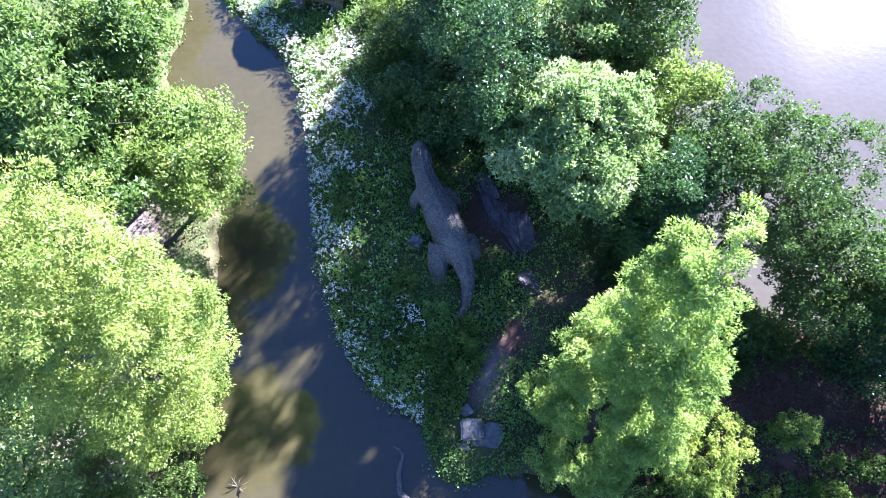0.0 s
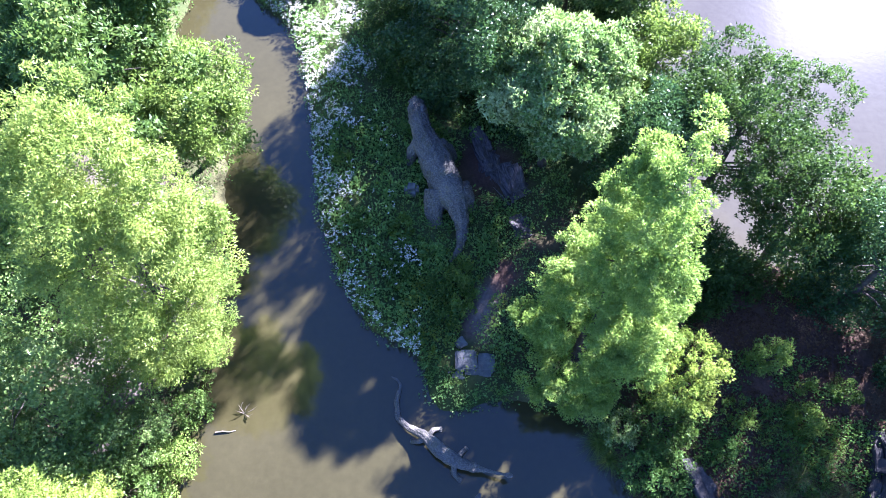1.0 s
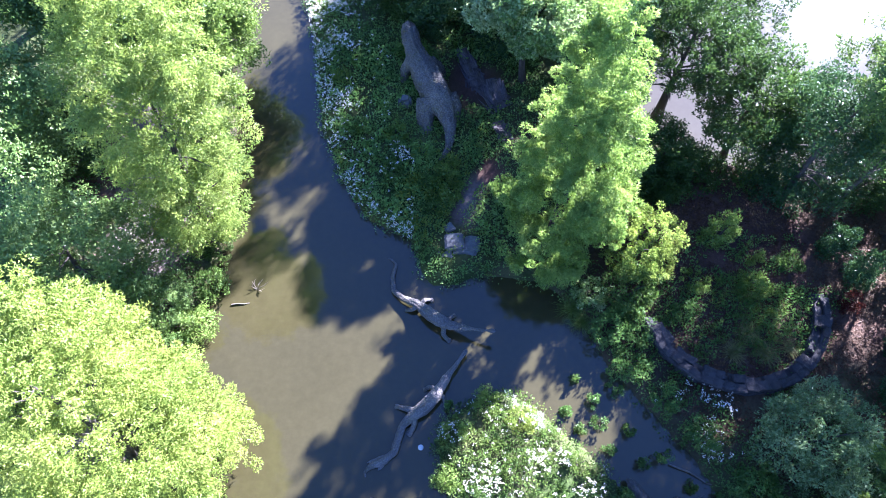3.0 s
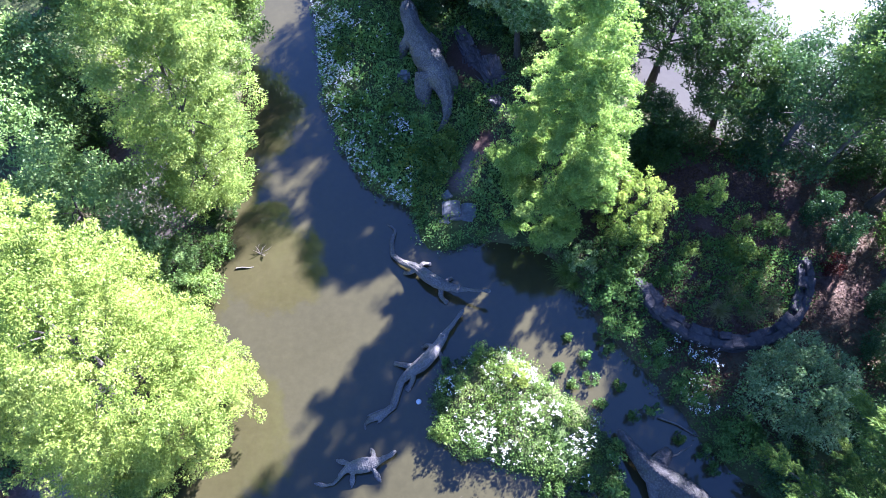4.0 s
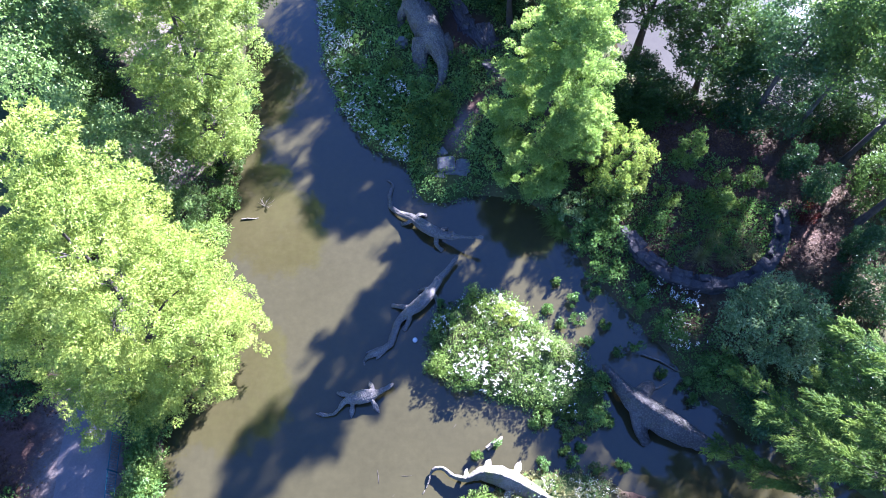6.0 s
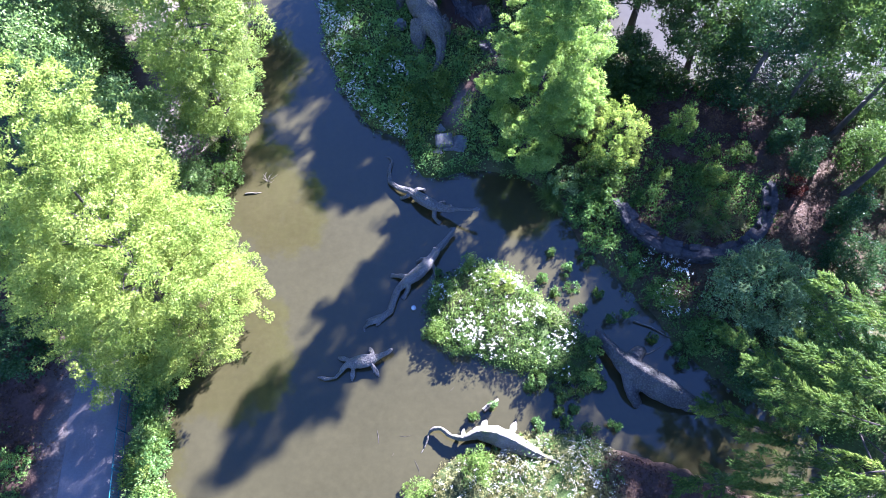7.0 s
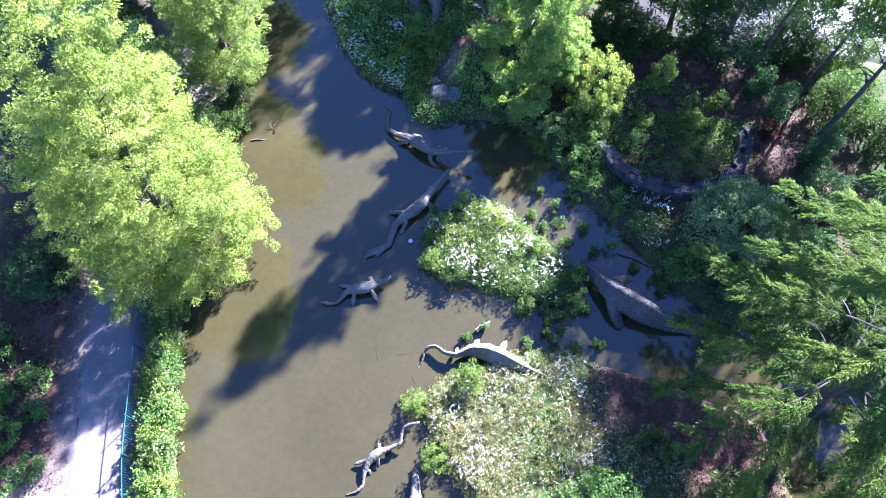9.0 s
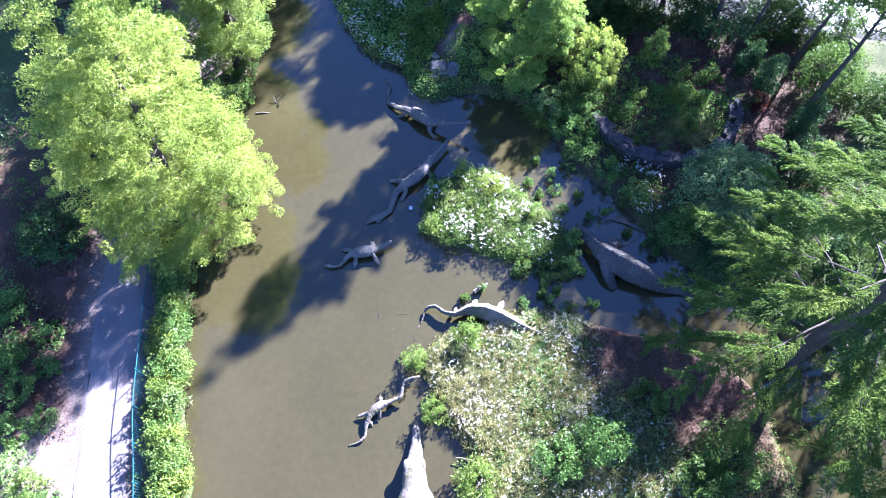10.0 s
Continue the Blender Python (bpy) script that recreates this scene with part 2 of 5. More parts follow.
# ---- land and water ----
WEST = chaikin([(-10.2, -26), (-11.2, -22), (-12.4, -17.5), (-12.9, -13), (-13.3, -7), (-13.3, -1.5), (-12.8, 1), (-12.0, 4), (-11.9, 9), (-12.4, 14),
                (-13.0, 18.5), (-15.5, 23.5), (-18.2, 27), (-17.4, 31), (-18, 36), (-22, 46), (-30, 60), (-300, 140), (-300, -140), (-6, -140), (-8, -50)])
ISLAND = chaikin([(-19.5, 42), (-16.6, 35), (-13.0, 30.6), (-10.2, 28.2), (-9.2, 24.5), (-8.2, 20.5), (-7.6, 15.5), (-6.3, 11.3), (-5.0, 8.4), (-3.2, 6.4), (-0.9, 5.3), (-0.7, 3.2),
                  (0.2, 2.3), (3.6, 3.2), (6.5, 2.6), (8.2, 0.6), (9.3, -1.8), (11.0, -4.4), (13.0, -6.6), (14.2, -8.9), (16.5, -11.2), (20.5, -13.2), (24.5, -17), (27, -24), (30, -60),
                  (120, -140), (300, -40), (300, 0), (60, 5), (34, 8), (24, 10), (16, 11.5), (13.2, 15), (14, 22), (13, 32), (6, 44), (-8, 60), (-20, 62)])
FLOWERY = chaikin([(0.2, -5.6), (0.5, -7.6), (1.5, -8.9), (3.4, -9.4), (5.2, -9.8), (6.6, -10.6), (8.4, -10.8), (9.6, -10.2), (9.8, -9.0), (9.2, -7.5), (8.2, -6.4), (6.9, -5.2), (5.4, -3.9), (3.8, -3.1), (2.2, -3.5), (0.9, -4.6)])
NEAR = chaikin([(1.3, -14.4), (0.6, -15.4), (0.2, -16.6), (0.7, -18.0), (1.2, -19.3), (2.2, -20.4), (2.8, -21.7), (2.3, -23.4), (3.0, -30), (8, -38), (16, -36), (20, -28), (19, -21), (18.6, -18.2),
                (17.6, -16.6), (14.6, -15.3), (10.5, -13.8), (8.0, -13.0), (6.0, -12.9), (4.6, -13.4), (3.2, -13.9)])
FAR_SHORE = chaikin([(-60, 75), (20, 80), (70, 74), (140, 50), (300, 30), (300, 300), (-300, 300), (-300, 160)])
LANDS = (WEST, ISLAND, FLOWERY, NEAR, FAR_SHORE)


def shore_distance(x, y):
    d = np.max([inside_distance(x, y, p) for p in LANDS], 0)
    return d + 0.22 * wobble(x, y, 1.1) + 0.12 * wobble(x, y, 0.4, 3.0)


PATHWAY = chaikin([(-20.5, 21), (-17.2, 13), (-16.3, 7), (-16.2, 1), (-16.7, -4), (-17.1, -9), (-16.6, -15), (-16.0, -19.5), (-15.3, -24), (-14, -31), (-13, -50)], 2, False)


def path_distance(x, y):
    d = np.full(np.shape(x), 1e9)
    for (ax, ay), (bx, by) in zip(PATHWAY, PATHWAY[1:]):
        ex, ey = bx - ax, by - ay
        t = np.clip(((x - ax) * ex + (y - ay) * ey) / (ex * ex + ey * ey), 0, 1)
        d = np.minimum(d, np.hypot(x - ax - t * ex, y - ay - t * ey))
    return d


def ground_height(x, y):
    d = shore_distance(x, y)
    level = np.clip((path_distance(x, y) - 2.0) / 2.0, 0, 1)
    return np.where(d > 0.6, raw_height(x, y, d) * level + 0.55 * (1 - level), raw_height(x, y, d))


def raw_height(x, y, d):
    s = np.clip((d + 0.7) / 1.5, 0, 1)
    s = s * s * (3 - 2 * s)
    inland = np.clip((d - 0.5) / 6, 0, 1)
    return -0.75 + 1.25 * s + inland * (0.35 + 0.3 * wobble(x, y, 6.0, 1.0)) + 0.06 * wobble(x, y, 0.8, 2.0) * s


def axis(a, b, step, far):
    mid = np.arange(a, b + step / 2, step)
    return np.concatenate([-np.array(far[::-1]) + a, mid, np.array(far) + b])


FAR = (3, 8, 18, 40, 90, 200, 500, 1200, 2500)
gx, gy = axis(-42, 42, 0.5, FAR), axis(-36, 56, 0.5, FAR)
GX, GY = np.meshgrid(gx, gy)
GZ = ground_height(GX, GY)
nx, ny = len(gx), len(gy)
idx = np.arange(nx * ny).reshape(ny, nx)
cells = np.stack([idx[:-1, :-1], idx[:-1, 1:], idx[1:, 1:], idx[1:, :-1]], -1).reshape(-1, 4)
ground_mesh = mesh_of("ground", np.stack([GX, GY, GZ], -1).reshape(-1, 3), cells.tolist(), GROUND, True)


def grassy(x, y):
    """How far the ground is green: 0 bare earth and leaf litter, 1 grass."""
    g = 0.85 + 0.3 * wobble(x, y, 2.0, 5.0)
    for cx, cy, r, amount in ((17, 3, 11, 1.0), (-22, -10, 12, 1.0), (-20.5, -20, 5, 1.0), (-18, 10, 8, 0.8), (11.5, -15.6, 2.6, 0.9), (15.0, -17.4, 3.2, 1.0), (16, -21, 3.5, 0.8), (1.5, 6.9, 0.6, 1.2), (2.1, 7.8, 0.7, 1.2), (2.9, 8.9, 0.8, 1.2), (3.6, 10.0, 0.9, 1.2), (-16.3, 5, 2.0, 1.0), (-16.8, 10.5, 2.2, 1.0), (2.6, 16.5, 2.6, 0.9), (7, 12, 3.5, 0.5)):
        g = g - amount * np.clip(1.3 - np.hypot(x - cx, y - cy) / r, 0, 1)
    return np.clip(g, 0, 1)


cover = ground_mesh.color_attributes.new("cover", "FLOAT_COLOR", "POINT")
gc = grassy(GX, GY).ravel()
trodden = np.clip(1.9 - path_distance(GX, GY) / 1.6 + 0.5 * wobble(GX, GY, 1.2, 4.0), 0, 1)
trodden = np.maximum(trodden, np.clip(1.5 - np.hypot(GX + 19.0, GY + 21.4) / 2.0 + 0.3 * wobble(GX, GY, 0.8, 1.0), 0, 1))
trodden = np.maximum(trodden, np.clip(1.5 - np.hypot(GX - 2.4, (GY - 7.6) * 0.6) / 0.9, 0, 1)).ravel()
gc = gc * (1 - trodden)
cover.data.foreach_set("color", np.stack([gc, trodden, gc, np.ones_like(gc)], -1).ravel().astype(np.float32))
tagged(new("ground", ground_mesh), "grassy banks with bare brown earth and leaf litter", "ground", kind="structure")

tagged(new("water", mesh_of("water", [(-400, -400, 0), (13.6, -400, 0), (13.6, 400, 0), (-400, 400, 0)], [(0, 1, 2, 3)], WATER)), "still muddy brown water reflecting the sky", "water", kind="structure")
tagged(new("lake_water", mesh_of("lake_water", [(13.6, 9, 0), (400, 9, 0), (400, 400, 0), (13.6, 400, 0)], [(0, 1, 2, 3)], LAKE)), "wind-rippled lake water glittering in the sun", "water", kind="structure")
tagged(new("water", mesh_of("water", [(13.6, -400, 0), (400, -400, 0), (400, 9, 0), (13.6, 9, 0)], [(0, 1, 2, 3)], WATER)), "still muddy brown water in tree shade", "water", kind="structure")


# ---- foliage ----
def blades(rng, pos, direction, length, width, tilt=0.6, facing=None, kite=False):
    """Leaf blades: slim pointed blades from pos along direction."""
    n = len(pos)
    d = direction + tilt * rng.normal(size=(n, 3))
    d /= np.linalg.norm(d, axis=1, keepdims=True) + 1e-9
    side = np.cross(d, rng.normal(size=(n, 3)) if facing is None else facing + 0.45 * rng.normal(size=(n, 3)))
    side /= np.linalg.norm(side, axis=1, keepdims=True) + 1e-9
    ln = (length * rng.uniform(0.6, 1.3, n))[:, None]
    wd = (width * rng.uniform(0.6, 1.3, n))[:, None]
    if kite:                                           # an oval leaf, widest near its middle
        mid = pos + d * ln * 0.42
        return np.stack([pos, mid - side * wd, pos + d * ln, mid + side * wd], 1)
    return np.stack([pos - side * wd, pos + d * ln, pos + side * wd], 1)


def clump_leaves(rng, centres, radii, per, leaf, width, flat=0.7, lift=0.3, out=None, shell=0.55, facing=None, kite=False):
    """Leaves in flattened tufts round the centres."""
    n = len(centres)
    c = np.repeat(centres, per, 0)
    r = np.repeat(np.broadcast_to(radii, n), per)[:, None]
    u = rng.normal(size=(n * per, 3))
    u /= np.linalg.norm(u, axis=1, keepdims=True) + 1e-9
    rad = rng.uniform(shell, 1.0, (n * per, 1)) ** 0.8
    pos = c + u * rad * r * np.array([1, 1, flat])
    d = u * 0.8 + np.array([0, 0, lift])
    if out is not None:
        d = d + np.repeat(out, per, 0)
    if facing is None:
        return blades(rng, pos, d, leaf, width, kite=kite)
    return blades(rng, pos, d, leaf, width, 0.7, np.repeat(facing, per, 0) + 0.5 * u)


def tube(bm, points, radii, sides=7):
    """A tapered limb through the points."""
    rings = []
    pts = [Vector(p) for p in points]
    for i, p in enumerate(pts):
        t = (pts[min(i + 1, len(pts) - 1)] - pts[max(i - 1, 0)]).normalized()
        a = t.orthogonal().normalized()
        b = t.cross(a)
        rings.append([bm.verts.new(p + (a * math.cos(k * math.tau / sides) + b * math.sin(k * math.tau / sides)) * radii[i]) for k in range(sides)])
    for r0, r1 in zip(rings, rings[1:]):
        for k in range(sides):
            bm.faces.new((r0[k], r0[(k + 1) % sides], r1[(k + 1) % sides], r1[k]))
    bm.faces.new(rings[0][::-1])
    bm.faces.new(rings[-1])


def limbs(rng, base, top, radius, profile, count, start=0.25, droop=0.0):
    """A trunk with tapering limbs reaching into the crown."""
    bm = bmesh.new()
    base, top = Vector(base), Vector(top)
    bend = Vector((rng.normal() * 0.25, rng.normal() * 0.25, 0))
    spine = [base.lerp(top, k / 7) + bend * math.sin(k / 7 * math.pi) for k in range(8)]
    tube(bm, spine, [radius * (1.25 if k == 0 else 1 - k / 7.6) for k in range(8)], 9)
    for k in range(count):
        u = start + (0.92 - start) * (k + rng.uniform(0, 0.8)) / count
        p = base.lerp(top, u) + bend * math.sin(u * math.pi)
        a = rng.uniform(0, math.tau)
        reach = 0.62 * np.interp(u, [q[0] for q in profile], [q[1] for q in profile])
        tip = p + Vector((math.cos(a) * reach, math.sin(a) * reach, reach * (0.45 - droop)))
        mid = p.lerp(tip, 0.5) + Vector((0, 0, 0.12 * reach))
        r = radius * 0.32 * (1 - 0.6 * u)
        tube(bm, [p, mid, tip], [r, r * 0.65, r * 0.2], 5)
    return bm


def crown_points(rng, base, top, profile, count, inner=0.5, lobes=0.25, boughs=0, flat=0.6, lump=0.2):
    """Tuft centres through the outer part of a lobed crown, and the way outwards there. boughs: the tufts gather into that many
    leafy boughs with gaps between them."""
    us = np.array([q[0] for q in profile])
    rs = np.array([q[1] for q in profile])
    grid = np.linspace(us[0], us[-1], 200)
    w = np.interp(grid, us, rs) + 0.05
    n = boughs or count
    u = rng.choice(grid, n, p=w / w.sum()) + rng.uniform(-0.004, 0.004, n)
    a = rng.uniform(0, math.tau, n)
    k = rng.uniform(0, 6, 3)
    lobe = 1 + lobes * (np.sin(3 * a + 7 * u + k[0]) + 0.7 * np.sin(5 * a - 13 * u + k[1]) + 0.6 * np.sin(2 * a + 23 * u + k[2])) / 1.6
    reach = np.interp(u, us, rs)
    r = reach * lobe * (inner + (1 - inner) * np.sqrt(rng.uniform(0, 1, n)))
    r = np.minimum(r, 1.06 * reach)
    if boughs:
        size = (lump * reach + 0.32) * rng.uniform(0.7, 1.35, n)
        r = np.maximum(r - 0.75 * size, 0)
    base, top = np.array(base), np.array(top)
    c = base + (top - base) * u[:, None] + np.stack([np.cos(a) * r, np.sin(a) * r, rng.normal(0, 0.25, n)], 1)
    out = np.stack([np.cos(a), np.sin(a), np.zeros(n)], 1)
    if boughs:
        j = rng.choice(n, count, p=size ** 2 / (size ** 2).sum())
        v = rng.normal(size=(count, 3)) + 0.35 * out[j] + np.array([0, 0, 0.25])
        v /= np.linalg.norm(v, axis=1, keepdims=True)
        ball = v * (size[j] * rng.uniform(0.55, 1.0, count))[:, None] * np.array([1, 1, flat])
        ball += out[j] * (ball * out[j]).sum(1)[:, None] * 0.35
        c, out = c[j] + ball, out[j] * 0.5 + v * 0.5
    return c, out


def tree(seed, base, top, profile, leaf_key, tufts, tuft_r, per, leaf, width, label, name="tree", flat=0.6, lift=0.3, droop=0.0, trunk_r=0.3, limb_count=14, inner=0.45, lobes=0.28, category="tree", out=0.0, boughs=70, fine=0.8, lump=0.09):
    rng = np.random.default_rng(seed)
    root = tagged(new(name), label, category)
    root.location = base
    b0 = (0.0, 0.0, -0.3)
    t0 = (top[0] - base[0], top[1] - base[1], top[2] - base[2])
    part("trunk", (limbs(rng, b0, tuple(np.array(t0) * 0.68), trunk_r, profile, limb_count, max(0.12, profile[0][0]), droop), BARK), root, "grey-brown bark")
    c, o = crown_points(rng, b0, t0, profile, tufts, inner, lobes, boughs, flat + 0.15, 0.2 if boughs < 100 else lump)
    c[:, 2] -= droop * np.hypot(c[:, 0], c[:, 1]) * 0.5
    radii = tuft_r * rng.uniform(0.6, 1.35, tufts)
    q = clump_leaves(rng, c, radii, int(per / fine ** 2), leaf * fine, width * fine, flat, lift - droop, o * out, facing=o + np.array([0, 0, 0.25]))
    part("crown", blades_mesh("crown", q, LEAF[leaf_key]), root)
    return root


ROUND = [(0.22, 0.2), (0.35, 0.75), (0.55, 1.0), (0.75, 0.88), (0.9, 0.55), (1.0, 0.12)]
LOW = [(0.02, 0.7), (0.2, 0.98), (0.45, 1.0), (0.7, 0.8), (0.9, 0.45), (1.0, 0.1)]
CONE = [(0.08, 0.75), (0.2, 1.0), (0.4, 0.93), (0.6, 0.74), (0.8, 0.5), (0.93, 0.3), (1.0, 0.14)]


def scaled(profile, r):
    return [(u, k * r) for u, k in profile]


# west bank, from the south to the north
tree(11, (-13.8, -7.3, 0.5), (-13.8, -5.0, 19.0), scaled([(0.06, 1.0), (0.17, 1.06), (0.42, 0.97), (0.62, 0.8), (0.8, 0.53), (0.93, 0.28), (1.0, 0.06)], 4.9), "lime", 2450, 0.36, 35, 0.20, 0.055, "tall swamp cypress with bright yellow-green feathery foliage on the bank", flat=0.5, lift=0.15, droop=0.15, lobes=0.2, trunk_r=0.3, out=0.5, boughs=520, fine=0.54, inner=0.5, lump=0.11)
tree(12, (-12.7, 5.4, 0.5), (-12.1, 8.2, 18.5), scaled([(0.08, 0.5), (0.2, 0.7), (0.4, 0.86), (0.6, 0.95), (0.8, 0.74), (0.93, 0.42), (1.0, 0.08)], 4.0), "pale_cypress", 1750, 0.36, 33, 0.20, 0.05, "swamp cypress with pale feathery foliage leaning over the channel", flat=0.5, lift=0.1, droop=0.2, trunk_r=0.35, out=0.5, boughs=340, fine=0.66, lump=0.1)
tree(13, (-17.5, 17.5, 0.6), (-17.3, 18.0, 13.2), scaled(ROUND, 6.0), "chestnut", 1300, 0.55, 38, 0.30, 0.10, "broad horse chestnut with fresh mid-green leaves", trunk_r=0.45, fine=0.74)
tree(14, (-13.9, 17.4, 0.5), (-12.9, 17.8, 9.0), scaled(ROUND, 3.4), "fresh", 420, 0.6, 42, 0.22, 0.07, "small bright green tree overhanging the channel", trunk_r=0.2)
tree(15, (-17.4, 1.9, 0.6), (-16.9, 2.4, 10.5), scaled(LOW, 4.0), "glossy", 620, 0.6, 42, 0.18, 0.075, "dense evergreen holly with glossy dark leaves", trunk_r=0.25)
tree(16, (-23.2, 8.2, 0.7), (-22.6, 8.6, 11.0), scaled(ROUND, 4.6), "glossy", 520, 0.6, 40, 0.2, 0.08, "dense dark-leaved evergreen beside the path", trunk_r=0.3)
tree(17, (-27.0, 22.0, 0.7), (-27.0, 22.5, 14.5), scaled(ROUND, 6.5), "chestnut", 450, 0.65, 32, 0.30, 0.10, "tall horse chestnut with mid-green leaves", trunk_r=0.45)
tree(18, (-23.5, 32.0, 0.7), (-23.5, 32.5, 12.0), scaled(ROUND, 5.5), "oak", 340, 0.8, 32, 0.24, 0.09, "round dark green tree beyond the channel bend", trunk_r=0.4)
tree(19, (-26.5, -6.0, 0.7), (-26.5, -5.5, 12.0), scaled(ROUND, 5.0), "dark", 320, 0.8, 30, 0.24, 0.09, "dark tree shading the path", trunk_r=0.35)

# the large island
tree(21, (6.6, 4.7, 0.5), (8.3, 8.2, 16.8), scaled(CONE, 3.4), "cypress", 1900, 0.30, 36, 0.20, 0.06, "tall leaning swamp cypress with yellow-green feathery foliage", flat=0.5, lift=0.15, droop=0.15, trunk_r=0.38, out=0.5, boughs=270, fine=0.54)
tree(22, (6.0, 17.0, 0.6), (6.0, 17.7, 10.2), scaled([(0.5, 0.25), (0.58, 0.8), (0.68, 1.0), (0.8, 0.92), (0.92, 0.6), (1.0, 0.14)], 3.9), "silver", 850, 0.36, 40, 0.26, 0.09, "whitebeam with silvery grey-green leaves", trunk_r=0.28, fine=0.72, boughs=0)
tree(23, (1.2, 24.2, 0.6), (1.2, 24.6, 11.5), scaled(LOW, 4.2), "dark", 620, 0.7, 40, 0.20, 0.08, "dark yew behind the large statue", trunk_r=0.3)
tree(24, (6.8, 25.2, 0.6), (7.0, 25.4, 11.8), scaled(LOW, 3.7), "glossy", 330, 0.5, 38, 0.22, 0.085, "dark green tree on the island", trunk_r=0.3)
tree(25, (11.8, 20.6, 0.6), (11.8, 21.0, 9.6), scaled(LOW, 2.6), "fresh", 450, 0.45, 40, 0.22, 0.08, "slender light green tree", trunk_r=0.18)
tree(26, (14.6, 14.6, 0.5), (15.6, 16.4, 9.5), scaled([(0.42, 0.5), (0.6, 0.95), (0.78, 1.0), (0.92, 0.6), (1.0, 0.12)], 4.4), "oak", 450, 0.45, 40, 0.2, 0.08, "open-crowned oak with bare dark limbs by the lake", trunk_r=0.35, limb_count=22, fine=0.68)
tree(27, (13.4, 9.9, 0.5), (13.6, 10.2, 4.2), scaled(LOW, 2.6), "oak", 260, 0.55, 38, 0.2, 0.08, "low spreading oak with dark leaves", trunk_r=0.22, fine=0.68)
tree(28, (20.8, 8.0, 0.5), (22.4, 9.6, 12.8), scaled(LOW, 2.9), "dark", 420, 0.6, 40, 0.2, 0.08, "dense dark evergreen tree at the lake edge", trunk_r=0.25, fine=0.68)
tree(29, (23.2, 7.2, 0.6), (24.4, 7.4, 15.5), scaled([(0.36, 0.3), (0.55, 0.85), (0.76, 1.0), (0.92, 0.6), (1.0, 0.1)], 4.0), "chestnut", 400, 0.5, 38, 0.2, 0.08, "tall tree with a bare dark trunk and grey-green crown", trunk_r=0.16, fine=0.68)
tree(30, (26.0, 5.2, 0.6), (28.6, 7.2, 13.5), scaled([(0.36, 0.3), (0.5, 0.85), (0.75, 1.0), (0.95, 0.5), (1.0, 0.1)], 4.2), "chestnut", 400, 0.5, 38, 0.2, 0.08, "tree with a bare leaning trunk and grey-green leaves", trunk_r=0.2)
tree(31, (28.0, 13.0, 0.5), (28.0, 13.5, 11.0), scaled(LOW, 4.2), "chestnut", 330, 0.5, 36, 0.2, 0.08, "round tree at the lake edge", trunk_r=0.3)
tree(32, (10.5, 29.0, 0.6), (10.5, 29.5, 14.0), scaled(LOW, 4.0), "oak", 440, 0.7, 36, 0.22, 0.085, "round tree towards the island's far end", trunk_r=0.3)
tree(33, (25.6, 0.8, 0.6), (26.8, 1.4, 16.5), scaled([(0.46, 0.3), (0.58, 0.8), (0.75, 1.0), (0.9, 0.6), (1.0, 0.1)], 4.4), "chestnut", 380, 0.6, 38, 0.22, 0.085, "tall oak with a bare dark trunk on the east bank", trunk_r=0.24)
tree(34, (1.5, 30.5, 0.6), (1.5, 31.0, 15.0), scaled(LOW, 3.8), "oak", 520, 0.6, 36, 0.22, 0.085, "round dark green tree behind the yew", trunk_r=0.3)
tree(39, (20.2, 10.4, 0.5), (20.4, 11.4, 6.8), scaled(LOW, 2.4), "chestnut", 240, 0.5, 36, 0.2, 0.08, "bushy green tree leaning over the lake edge", trunk_r=0.15)
tree(38, (10.2, 24.8, 0.6), (10.2, 25.0, 10.8), scaled([(0.3, 0.3), (0.5, 0.8), (0.7, 1.0), (0.88, 0.8), (1.0, 0.2)], 3.0), "oak", 300, 0.5, 34, 0.22, 0.085, "tall open-crowned green tree on the island", trunk_r=0.22)


tree(45, (10.3, 14.9, 0.5), (10.5, 15.2, 10.8), scaled(LOW, 2.4), "dark", 520, 0.45, 38, 0.18, 0.075, "dark ivy-clad tree shading the slope", trunk_r=0.2)
tree(47, (13.3, 18.4, 0.5), (13.5, 18.8, 8.0), scaled(LOW, 2.0), "dark", 260, 0.45, 38, 0.18, 0.075, "dark green tree with dense ivy", trunk_r=0.18)
tree(48, (2.9, 21.0, 0.6), (2.6, 21.3, 12.6), scaled([(0.3, 0.4), (0.5, 0.95), (0.7, 1.0), (0.88, 0.7), (1.0, 0.2)], 3.0), "dark", 210, 0.45, 38, 0.2, 0.08, "open-crowned dark green tree beside the yew", trunk_r=0.22, boughs=46)
tree(46, (18.2, 11.4, 0.5), (18.8, 12.4, 7.6), scaled(ROUND, 3.5), "oak", 300, 0.45, 38, 0.2, 0.08, "grey-green tree with an open crown beside the lake", trunk_r=0.22)


